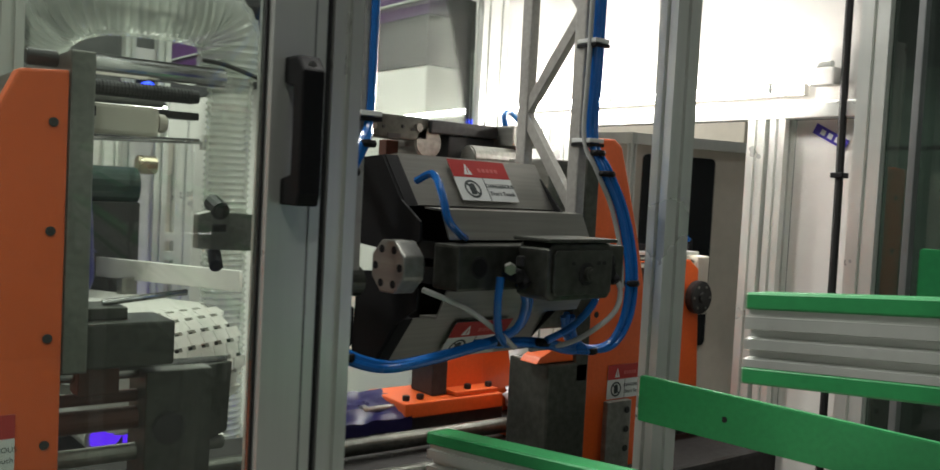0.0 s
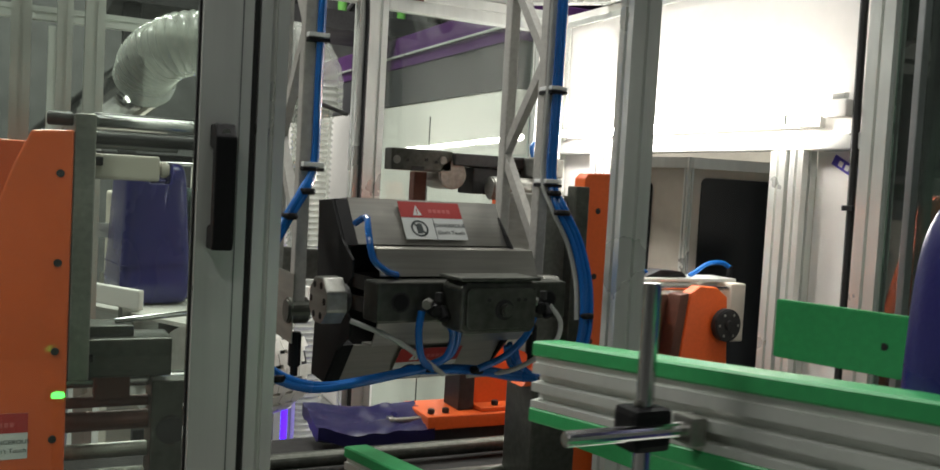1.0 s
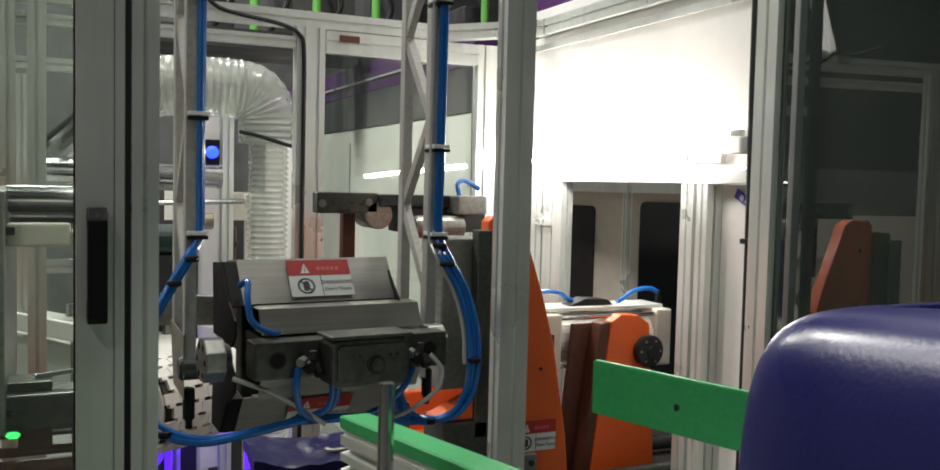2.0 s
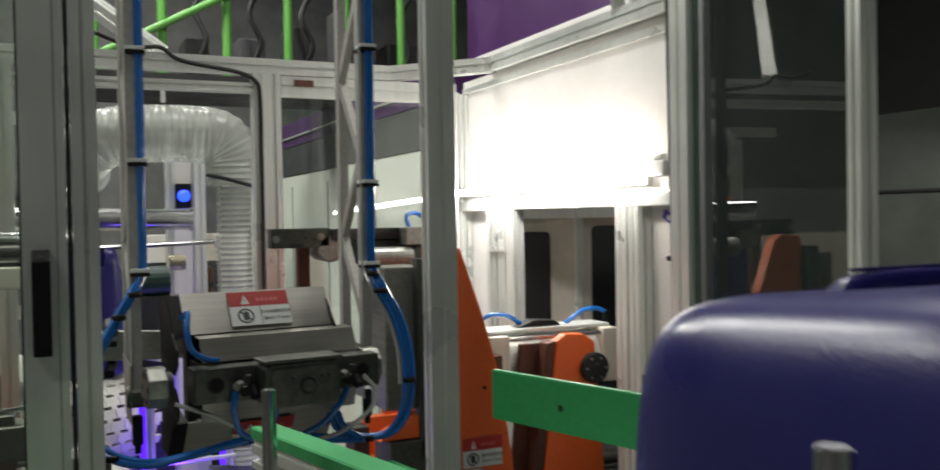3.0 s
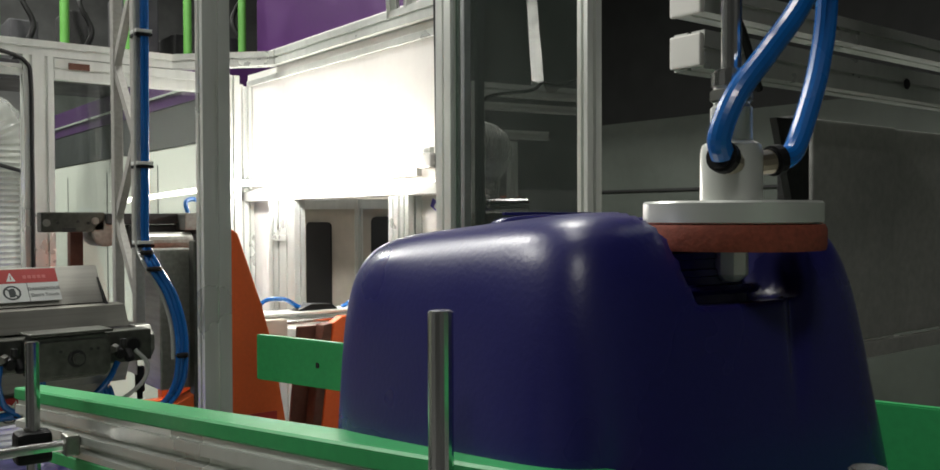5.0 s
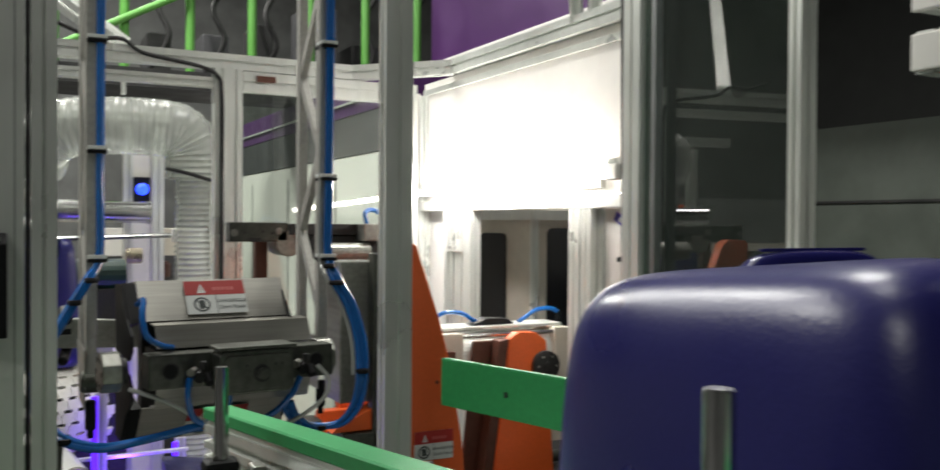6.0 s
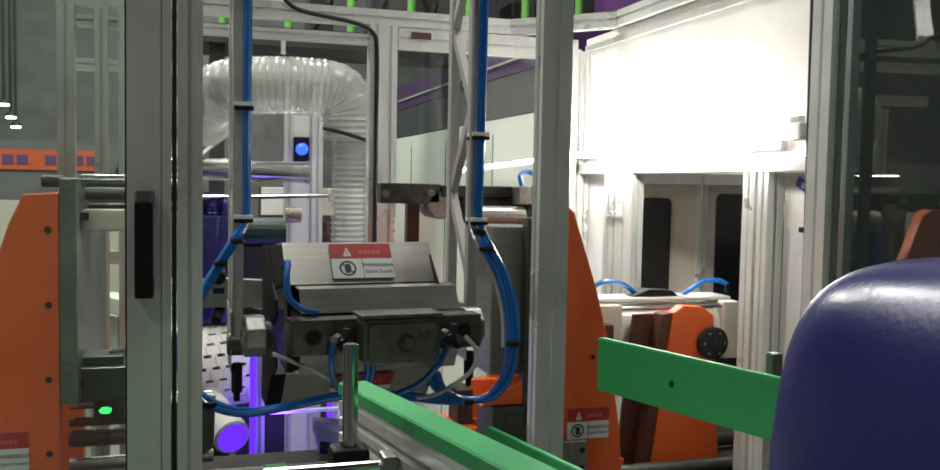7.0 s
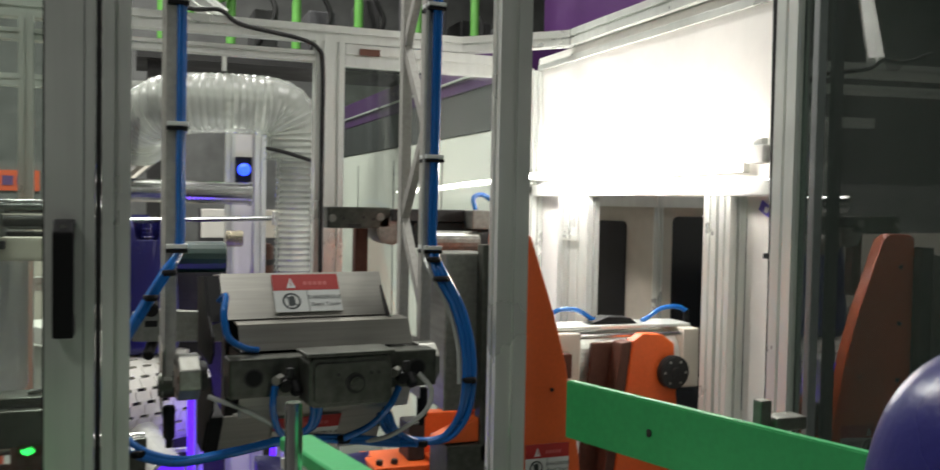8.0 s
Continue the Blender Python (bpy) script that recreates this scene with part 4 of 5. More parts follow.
for p, w in (((1.086, 1.100, 1.443), 0.014), ((1.098, 1.090, 1.409), 0.017), ((1.144, 1.060, 1.228), 0.014), ((0.629, 1.080, 1.425), 0.014), ((0.601, 1.070, 1.386), 0.013), ((0.822, 1.010, 1.156), 0.012), ((0.904, 1.010, 1.150), 0.012), ((0.583, 1.030, 1.147), 0.013), ((1.056, 1.060, 1.119), 0.012)):
    bm = bmesh.new()
    bmesh.ops.create_icosphere(bm, subdivisions=2, radius=1)
    for v in bm.verts:
        v.co = Vector((p[0] + v.co.x * w, p[1] + v.co.y * w, p[2] + max(-0.5, min(0.5, v.co.z)) * 0.010))
    part("tie", bm, BLACK, ties)

# ---- conveyor with guide rails, can and leak tester ----
def line(x, z, y, y0):
    """A place along the conveyor, which climbs and veers slightly: x and z hold at y0."""
    return Vector((x - 0.08 * (y - y0), y, z - 0.088 * (y - y0)))


def guide_rail(x, z, y0, y1, label):
    """A slotted aluminium rail with green wear strips above and below."""
    g = thing("guide_rail", label, "guide rail", "conveyor guides")
    a, b = line(x, z, y0, y0), line(x, z, y1, y0)
    n = Vector((0, 0, 1))
    prof = [(-0.012, -0.027), (0.012, -0.027), (0.012, 0.027), (-0.012, 0.027), (-0.012, 0.020), (-0.016, 0.020), (-0.016, 0.009), (-0.006, 0.007), (-0.006, 0.001), (-0.016, -0.001), (-0.016, -0.010), (-0.006, -0.012), (-0.006, -0.018), (-0.016, -0.020), (-0.016, -0.027)]
    def run(outline, c):
        bm = bmesh.new()
        r0 = [bm.verts.new(a + Vector((u, 0, v + c))) for u, v in outline]
        r1 = [bm.verts.new(b + Vector((u, 0, v + c))) for u, v in outline]
        k = len(outline)
        bm.faces.new(r0)
        bm.faces.new(r1[::-1])
        for i in range(k):
            bm.faces.new((r0[i], r1[i], r1[(i + 1) % k], r0[(i + 1) % k]))
        return bm
    strip = [(-0.017, -0.006), (-0.015, -0.008), (0.017, -0.008), (0.019, -0.006), (0.019, 0.006), (0.017, 0.008), (-0.015, 0.008), (-0.017, 0.006)]
    part("rail_profile", run(prof, -0.042), ALU, g, "slotted aluminium rail")
    part("wear_strip", run(strip, -0.007), GREEN, g, "green plastic wear strip")
    part("wear_strip", run(strip, -0.077), GREEN, g, "green plastic wear strip")
    return g


def guide_plate(x, z, y0, y1, tall, flare, fall, label):
    """A guide plate that flares away from the lane by flare and sinks by fall for each metre."""
    def along(y):
        return Vector((x + flare * (y0 - y), y, z - fall * (y0 - y)))
    g = thing("guide_plate", label, "guide plate", "conveyor guides")
    a, b = along(y0), along(y1)
    bm = bmesh.new()
    sec = [(0, -tall), (0.012, -tall), (0.012, 0), (0, 0)]
    r0 = [bm.verts.new(a + Vector((u, 0, v))) for u, v in sec]
    r1 = [bm.verts.new(b + Vector((u, 0, v))) for u, v in sec]
    bm.faces.new(r0)
    bm.faces.new(r1[::-1])
    for i in range(4):
        bm.faces.new((r0[i], r1[i], r1[(i + 1) % 4], r0[(i + 1) % 4]))
    bmesh.ops.recalc_face_normals(bm, faces=bm.faces)
    bmesh.ops.bevel(bm, geom=bm.edges[:], offset=0.0015, segments=2, affect="EDGES")
    part("plate", bm, GREEN, g, "green plastic plate")
    k = y0 - 0.128
    while k > y1:
        c = along(k) + Vector((-0.001, 0, -tall * 0.52))
        part("screw", cyl(c, c + Vector((0.002, 0, 0)), 0.0045, 12), DARK, g)
        k -= 0.5
    return g


guide_rail(0.741, 1.286, 0.536, -1.6, "slotted aluminium guide rail with green plastic strips")
guide_plate(1.080, 1.328, 0.552, -1.0, 0.072, 0.32, 0.005, "bright green plastic guide plate on the far side of the conveyor")
guide_rail(0.686, 1.056, 0.962, -1.6, "lower aluminium guide rail with green plastic strips")
guide_plate(1.056, 1.100, 0.953, -0.8, 0.070, 0.34, 0.06, "lower bright green plastic guide plate")
conv = thing("conveyor", "conveyor with white belt on an aluminium frame", "conveyor")
for u0, u1, top, bot, mtl, nm in ((0.03, 0.34, 0.0, -0.02, BELT, "belt"), (0.0, 0.028, -0.005, -0.09, ALU, "side_frame"), (0.342, 0.37, -0.005, -0.09, ALU, "side_frame")):
    a, b = line(0.686, 0.955, 0.96, 0.96), line(0.686, 0.955, -1.6, 0.96)
    bm = bmesh.new()
    sec = [(u0, bot), (u1, bot), (u1, top), (u0, top)]
    r0 = [bm.verts.new(a + Vector((u, 0, v))) for u, v in sec]
    r1 = [bm.verts.new(b + Vector((u, 0, v))) for u, v in sec]
    bm.faces.new(r0)
    bm.faces.new(r1[::-1])
    for i in range(4):
        bm.faces.new((r0[i], r1[i], r1[(i + 1) % 4], r0[(i + 1) % 4]))
    part(nm, bm, mtl, conv)
for y in (0.7, -1.2):
    for u in (0.02, 0.35):
        c = line(0.686, 0.86, y, 0.96)
        part("leg", box(c.x + u - 0.02, c.x + u + 0.02, y - 0.02, y + 0.02, 0.0, c.z, 0.002), ALU, conv)


def rail_stand(x, y, top, rail_x, clamp_z, label, r=0.0075):
    """An upright rod with a clamp that holds the guide rail by a cross rod."""
    s = thing("rail_stand", label, "rail stand", "rail stands")
    part("upright_rod", cyl((x, y, 0.90), (x, y, top), r, 18, 0.001), CHROME, s, "round steel rod")
    part("clamp", box(x - 0.020, x + 0.018, y - 0.016, y + 0.016, clamp_z - 0.018, clamp_z + 0.018, 0.006), BLACK, s, "black plastic cross clamp")
    part("cross_rod", cyl((x - 0.085, y - 0.014, clamp_z), (rail_x, y - 0.014, clamp_z), 0.0065, 16, 0.001), CHROME, s, "round steel rod")
    part("clamp_screw", cyl((x - 0.004, y, clamp_z + 0.018), (x - 0.004, y, clamp_z + 0.023), 0.006, 12, 0.001), STEEL, s)
    part("rail_clip", box(rail_x - 0.014, rail_x + 0.002, y - 0.028, y - 0.002, clamp_z - 0.012, clamp_z + 0.012, 0.003), STEEL, s)
    part("foot_bracket", box(x - 0.02, 0.72 - 0.08 * (y - 0.96) - 0.03, y - 0.02, y + 0.02, 0.92, 0.96, 0.003), STEEL, s)
    return s


rail_stand(0.700, 0.312, 1.375, 0.742, 1.256, "round steel rail stand with a black cross clamp")
rail_stand(0.772, -0.379, 1.461, 0.796, 1.300, "round steel rail stand with a black cross clamp")
rail_stand(0.800, -0.620, 1.418, 0.816, 1.320, "short round steel rail stand with a capped top")


far = thing("plate_stand", "square steel stand with a flat clip behind the far guide plate", "plate stand", "rail stands")
part("stand_post", box(1.190, 1.204, 0.318, 0.332, 0.0, 1.345, 0.002), STEEL, far)
part("stand_clip", box(1.205, 1.246, 0.312, 0.338, 1.312, 1.327, 0.003), STEEL, far)


def jerry_can(m, label, group="jerry cans"):
    """A stackable can 0.29 wide, 0.245 deep and 0.42 high, its neck in a recess at the front; origin at the base."""
    c = thing("jerry_can", label, "jerry can", group, at=m)
    W, D, Hh = 0.188, 0.174, 0.217
    bm = bmesh.new()
    nu, nv = 200, 168
    def sp(v, e):
        return math.copysign(abs(v) ** e, v)
    grid = []
    for j in range(nv + 1):
        ph = -math.pi / 2 + math.pi * j / nv
        # even out the sampling round the edges
        row = []
        for i in range(nu):
            th = 2 * math.pi * i / nu
            p, q = math.cos(th), math.sin(th)
            k = (abs(p) ** 7 + abs(q) ** 7) ** (-1 / 7)
            u, v = p * k, q * k
            n = 9.0 if ph < 0 else 8.0
            p, q = math.cos(ph), math.sin(ph)
            k = (abs(p) ** n + abs(q) ** n) ** (-1 / n)
            x, y, z = W * u * p * k, D * v * p * k, Hh + Hh * q * k
            # sides lean in a little towards the top
            k = 1 - 0.20 * max(0.0, z / (2 * Hh) - 0.15)
            x, y = x * k, y * k
            # recess for the neck in the front half of the top
            rx, ry = (x + 0.000) / 0.076, (y + 0.130) / 0.088
            deep = max(0.0, 1 - (abs(rx) ** 3 + abs(ry) ** 3))
            k = min(1.0, deep * 1.6)
            z = min(z, 2 * Hh - 0.066 * k * k * (3 - 2 * k))
            # slanting channel below the recess
            if y < 0 and 0.9 * Hh < z < 1.85 * Hh:
                f = max(0.0, 1 - abs((x - 0.055 + 0.25 * (1.8 * Hh - z)) / 0.016)) * min(1, max(0, (z - 1.25 * Hh) / (0.4 * Hh)))
                y += 0.005 * f * f * (3 - 2 * f)
            # grip hollow beside the handle
            gx, gy = (x + 0.03) / 0.055, (y - 0.045) / 0.05
            g = max(0.0, 1 - gx ** 4 - gy ** 4)
            if z > 1.7 * Hh:
                z -= 0.022 * min(1.0, g * 2)
            row.append(bm.verts.new((x, y, z)))
        grid.append(row)
    for j in range(nv):
        for i in range(nu):
            bm.faces.new((grid[j][i], grid[j][(i + 1) % nu], grid[j + 1][(i + 1) % nu], grid[j + 1][i]))
    bmesh.ops.remove_doubles(bm, verts=bm.verts, dist=0.0002)
    shell = part("body", bm, NAVY, c, smooth=True)
    shell.data.set_sharp_from_angle(angle=math.pi)
    nk = Matrix.Translation((0.012, -0.095, 0.362))
    prof = [(0.036, 0.0), (0.036, 0.018), (0.0315, 0.019), (0.0315, 0.024), (0.034, 0.025), (0.034, 0.029), (0.0315, 0.030), (0.0315, 0.036), (0.034, 0.037), (0.034, 0.041), (0.0305, 0.043), (0.0305, 0.058), (0.024, 0.058), (0.024, 0.02)]
    part("neck", lathe(prof, 36, nk), NAVY, c, "threaded neck", True)
    ring = [(0.040, 0.012), (0.043, 0.015), (0.040, 0.018), (0.036, 0.018), (0.036, 0.012)]
    part("neck_collar", lathe(ring, 36, nk), NAVY, c, smooth=True)
    grip_bar = tube([(-0.070, 0.045, 0.414), (-0.062, 0.045, 0.427), (-0.045, 0.045, 0.434), (0.0, 0.045, 0.436), (0.045, 0.045, 0.434), (0.062, 0.045, 0.425), (0.070, 0.045, 0.412)], 0.0085, 14)
    part("handle", grip_bar, NAVY, c, "moulded carrying handle", True)
    part("handle_seam", box(-0.05, 0.05, 0.0435, 0.0465, 0.4435, 0.446, 0.001), NAVY, c)
    part("parting_bead", plate([(W * 1.003 * sp(math.cos(t), 0.222), D * 1.003 * sp(math.sin(t), 0.222)) for t in (2 * math.pi * i / 60 for i in range(60))], "z", 0.118, 0.121), NAVY, c)
    return c


TILT = Matrix.Rotation(radians(-5), 4, "X")
CAN = line(0.983, 1.078, -0.326, -0.326)
can = jerry_can(Matrix.Translation(CAN) @ TILT, "dark blue plastic jerry can on the conveyor under the test pad")
jerry_can(Matrix.Translation((0.61, 2.86, 1.012)) @ Matrix.Rotation(radians(8), 4, "Z") @ Matrix.Diagonal((0.60, 0.80, 1.06, 1)), "dark blue plastic jerry can on the white belt")

tester = thing("leak_tester", "round leak test pad with red foam ring and blue air hoses", "leak tester", at=pose(0.988, -0.42, 1.554))
part("foam_ring", lathe([(0.0605, 0.0), (0.0615, 0.003), (0.0615, 0.014), (0.060, 0.017), (0.012, 0.017), (0.012, 0.0)], 48), FOAM, tester, "brick-red foam ring", True)
part("pad_plate", lathe([(0.0583, 0.0175), (0.0595, 0.0185), (0.0595, 0.031), (0.0583, 0.0325), (0.012, 0.0325)], 48), ALU, tester, "turned aluminium plate", True)
part("nozzle", lathe([(0.006, -0.022), (0.0115, -0.017), (0.0115, 0.002), (0.008, 0.002)], 8), ALU, tester, "steel nozzle below the pad")
part("column", lathe([(0.0208, 0.0327), (0.0208, 0.066), (0.0195, 0.071), (0.0140, 0.074), (0.0140, 0.096), (0.0120, 0.098), (0.0120, 0.118)], 28), ALU, tester, "turned aluminium column", True)
part("piston_rod", cyl((0, 0, 0.118), (0, 0, 0.82), 0.0068, 18), CHROME, tester, "bright piston rod")
part("lock_nut", cyl((0, 0, 0.100), (0, 0, 0.108), 0.0155, 6, 0.001), STEEL, tester)
part("coupling", cyl((0, 0, 0.1085), (0, 0, 0.122), 0.0135, 20, 0.002), CHROME, tester)
for s in (-1, 1):
    f = part("fitting", cyl((s * 0.012, -0.010, 0.058), (s * 0.026, -0.014, 0.060), 0.0085, 14, 0.001), BRASS, tester, "nickel push-in fitting")
    part("fitting_collar", cyl((s * 0.024, -0.014, 0.060), (s * 0.034, -0.016, 0.062), 0.0108, 16, 0.002), BLACK, f)
part("air_hose", tube([(-0.031, -0.016, 0.061), (-0.037, -0.018, 0.074), (-0.026, -0.022, 0.10), (0.0, -0.028, 0.13), (0.032, -0.032, 0.165), (0.065, -0.03, 0.21), (0.10, 0.0, 0.32), (0.11, 0.0, 0.5)], 0.0078, 14), HOSE, tester, "blue air hose")
part("air_hose", tube([(0.031, -0.016, 0.061), (0.045, -0.018, 0.067), (0.060, -0.018, 0.09), (0.078, -0.018, 0.13), (0.088, -0.018, 0.18), (0.095, -0.01, 0.26), (0.11, 0.02, 0.38)], 0.0078, 14), HOSE, tester, "blue air hose")

ps = thing("photo_sensor", "small black photo sensor with a glowing green light facing the door", "sensor")
part("sensor_body", box(0.30, 0.355, -0.11, -0.068, 0.868, 0.90, 0.004), BLACK, ps)
part("sensor_light", lathe([(0.0, 0.0), (0.012, 0.0), (0.015, -0.004), (0.015, -0.008)], 18, Matrix.Translation((0.327, -0.06, 0.884)) @ Matrix.Rotation(radians(-90), 4, "X") @ Matrix.Diagonal((1.1, 0.55, 1, 1))), LED_GREEN, ps, "glowing green light")
part("sensor_post", cyl((0.327, -0.09, 0.0), (0.327, -0.09, 0.867), 0.010, 12), STEEL, ps)

# leak test station behind the can
st = thing("test_station", "leak test station with aluminium beams and grey plates", "test station")
part("cross_beam", beam((1.62, 0.12, 1.775), (2.9, 0.12, 1.775), 0.06, 0.06), ALU, st, "slotted aluminium beam")
part("cross_beam", beam((1.62, 0.12, 1.855), (2.9, 0.12, 1.855), 0.06, 0.045), ALU, st, "slotted aluminium beam")
part("beam_end", box(1.608, 1.619, 0.09, 0.15, 1.748, 1.80, 0.003), WHITE, st)
part("beam_end", box(1.608, 1.619, 0.09, 0.15, 1.83, 1.88, 0.003), WHITE, st)
part("back_plate", box(2.04, 2.35, 0.16, 0.18, 1.26, 1.70, 0.004), GREYPLATE, st, "grey machined back plate")
part("back_plate", box(2.36, 2.9, 0.17, 0.19, 1.26, 1.70, 0.004), GREYPLATE, st, "grey machined back plate")
part("guide_column", box(1.965, 2.01, 0.15, 0.19, 0.9, 1.70, 0.003), DARK, st, "dark upright guide")
part("gusset", plate([(1.88, 1.69), (1.964, 1.44), (1.964, 1.69)], "y", 0.135, 0.15, 0.001), DARK, st)
part("lower_beam", box(1.88, 2.9, 0.15, 0.165, 1.225, 1.258, 0.003), GREYPLATE, st)
for k in range(3):
    part("bolt", bolt((1.95 + 0.3 * k, 0.0885, 1.775), (0, -1, 0), 0.011, 0.004), DARK, st)
part("cylinder_mount", box(0.90, 1.539, -0.46, -0.38, 2.31, 2.37, 0.004), ALU, st)
part("cylinder_arm", box(1.54, 1.615, -0.46, 0.15, 2.31, 2.368, 0.004), ALU, st)
part("column_leg", box(2.92, 3.0, 0.08, 0.16, 0.0, 2.37, 0.004), ALU, st)
part("column_head", box(1.62, 2.919, 0.09, 0.15, 2.315, 2.365, 0.004), ALU, st)
part("supply_hose", tube([(1.60, 0.05, 2.31), (1.60, 0.05, 2.06), (1.60, 0.05, 1.88), (1.66, 0.05, 1.80), (1.74, 0.075, 1.72)], 0.007, 8), RUBBER, st)

# ---- behind the press: ducts, belts, machine bodies ----
el = thing("ribbed_duct", "clear ribbed plastic suction duct bending down beside the frame", "duct")
part("duct_hose", tube([(0.60, 3.05, 1.75), (0.615, 2.93, 1.815), (0.70, 2.81, 1.862), (0.84, 2.76, 1.872), (0.98, 2.75, 1.872), (1.065, 2.75, 1.858), (1.108, 2.75, 1.80), (1.115, 2.75, 1.735), (1.115, 2.75, 1.685)], 0.100, 28, 10, rib=0.006, pitch=0.022), DUCT_CLEAR, el, "ribbed clear hose", True)
part("duct_drop", tube([(1.118, 2.75, 1.70), (1.118, 2.755, 1.3), (1.125, 2.76, 0.9), (1.13, 2.76, 0.3)], 0.066, 24, 4, rib=0.007, pitch=0.02), DUCT_CLEAR, el, "ribbed clear hose", True)
part("duct_pipe", cyl((0.60, 3.05, 1.75), (0.34, 3.5, 1.52), 0.10, 28), CHROME, el, "bright sheet-metal pipe")
part("clamp_ring", tube([(1.01, 2.70, 1.722), (1.06, 2.645, 1.708), (1.15, 2.64, 1.683), (1.222, 2.70, 1.672)], 0.007, 8), RUBBER, el)
part("duct_hanger", box(0.86, 0.875, 2.72, 2.735, 1.98, 2.06), ALU, el)
ch = thing("chrome_pipe", "bright chromed pipe with a violet sheen", "pipe")
part("pipe", cyl((0.35, 3.02, 1.575), (0.985, 3.02, 1.565), 0.042, 28, 0.003), CHROME, ch)
part("pipe_flange", cyl((0.985, 3.02, 1.565), (1.0, 3.02, 1.565), 0.046, 28, 0.002), CHROME, ch)
ro = thing("sensor_rod", "thin bright rod with a white clamp at its end", "rod")
part("rod", cyl((0.45, 2.79, 1.462), (1.05, 2.79, 1.48), 0.009, 14), CHROME, ro)
part("rod_clamp", box(1.045, 1.085, 2.77, 2.81, 1.455, 1.505, 0.004), WHITE, ro)
pw = thing("equipment_frame", "white aluminium equipment frame with a blue indicator", "frame")
for x0, x1, y0 in ((1.03, 1.075, 3.2), (0.92, 0.955, 3.2), (0.30, 0.345, 3.2)):
    part("upright", extrusion(x1 - x0, 0.045, 1.92, m=Matrix.Translation(((x0 + x1) / 2, y0, 0))), ALU, pw)
part("crossbar", beam((0.1, 3.2, 1.96), (1.1, 3.2, 1.96), 0.045, 0.045), ALU, pw)
part("crossbar", beam((-0.2, 3.2, 1.22), (0.9, 3.2, 1.22), 0.04, 0.05), ALU, pw)
part("crossbar", beam((-0.2, 3.2, 0.98), (0.9, 3.2, 0.98), 0.04, 0.05), ALU, pw)
part("side_panel", box(0.955, 1.03, 3.19, 3.20, 0.4, 1.80), WHITE, pw)
lt = part("indicator", lathe([(0.02, 0), (0.024, 0.01), (0.024, 0.03), (0.012, 0.04)], 16, Matrix.Translation((0.985, 3.16, 1.66)) @ Matrix.Rotation(radians(90), 4, "X")), LED_BLUE, pw, "glowing blue indicator lamp")
part("indicator_box", box(0.955, 1.018, 3.162, 3.19, 1.61, 1.71, 0.004), BLACK, pw)
# violet lit lower zone: glowing rods stand for violet light on post and duct
vz = thing("violet_lit_posts", "posts low behind the press, their violet light put in as glow", "lamp")
for x, y, z1 in ((0.752, 2.47, 0.97), (1.03, 2.62, 0.76)):
    part("glow_post", extrusion(0.034, 0.034, z1, m=Matrix.Translation((x + 0.022, y + 0.03, 0))), ALU, vz)
    part("tube", cyl((x, y, z1 - 0.36), (x, y, z1 - 0.01), 0.011, 12), VIOLET_GLOW, vz, "glowing rod standing for violet light")
part("lamp_bar", box(0.70, 1.06, 2.53, 2.55, 0.735, 0.747, 0.003), ALU, vz)
rl = thing("roller", "white roller with a violet sheen below the belt", "roller")
part("drum", cyl((0.58, 2.70, 0.79), (0.685, 2.42, 0.695), 0.060, 28, 0.004), DUCT, rl)
# the roller's end is no lamp; emission paints the violet sheen on it
part("drum_end", cyl((0.6858, 2.418, 0.6944), (0.6865, 2.416, 0.6938), 0.050, 28), VIOLET_GLOW, rl, "end disc with its violet sheen put in as glow")
part("drum_stand", box(0.55, 0.68, 2.55, 2.60, 0.0, 0.66, 0.004), DARK, rl)
# white modular belt that turns down over its end roll
BM = Matrix.Translation((0.90, 2.30, 0)) @ Matrix.Rotation(radians(-60), 4, "Z")
wb = thing("modular_belt", "white modular plastic belt turning over its end roll", "conveyor belt", at=BM)
BX, BZ, BR = -0.152, 0.860, 0.152


def belt_link(y0, a0, a1):
    """One toothed link of the belt on the roll, between two angles."""
    bm = bmesh.new()
    am = a0 + (a1 - a0) * 0.74
    for ya, yb, aa, ab in ((y0, y0 + 0.050, a0, am), (y0 + 0.012, y0 + 0.034, am, a1)):
        vs = [bm.verts.new((BX + r * math.sin(a), y, BZ + r * math.cos(a))) for r in (BR, BR - 0.012) for a in (aa, ab) for y in (ya, yb)]
        for f in ((0, 1, 3, 2), (4, 6, 7, 5), (0, 4, 5, 1), (2, 3, 7, 6), (0, 2, 6, 4), (1, 5, 7, 3)):
            bm.faces.new([vs[q] for q in f])
    return bm


for k in range(11):
    for c in range(6):
        y0 = -0.17 + 0.052 * c + (0.026 if k % 2 else 0)
        part("belt_link", belt_link(y0, radians(16.5 * k), radians(16.5 * (k + 1))), BELT, wb)
part("end_roll", cyl((BX, -0.16, BZ), (BX, 0.16, BZ), BR - 0.014, 36), DARK, wb)
part("roll_cover", cyl((BX, -0.178, BZ), (BX, -0.173, BZ), BR - 0.006, 36), GREYPLATE, wb, "grey round side cover")
part("belt_run", box(-1.25, BX, -0.17, 0.17, BZ + BR - 0.014, BZ + BR, 0.002), BELT, wb)
part("belt_bed", box(-1.25, BX - 0.16, -0.16, 0.16, BZ - 0.05, BZ + BR - 0.015, 0.004), ALU, wb)
part("side_guide", box(-0.95, -0.05, 0.19, 0.205, 1.05, 1.11, 0.003), WHITE, wb, "white guide bar")
part("side_guide", box(-0.80, -0.35, -0.205, -0.185, 1.03, 1.09, 0.005), WHITE, wb, "white guide bar")
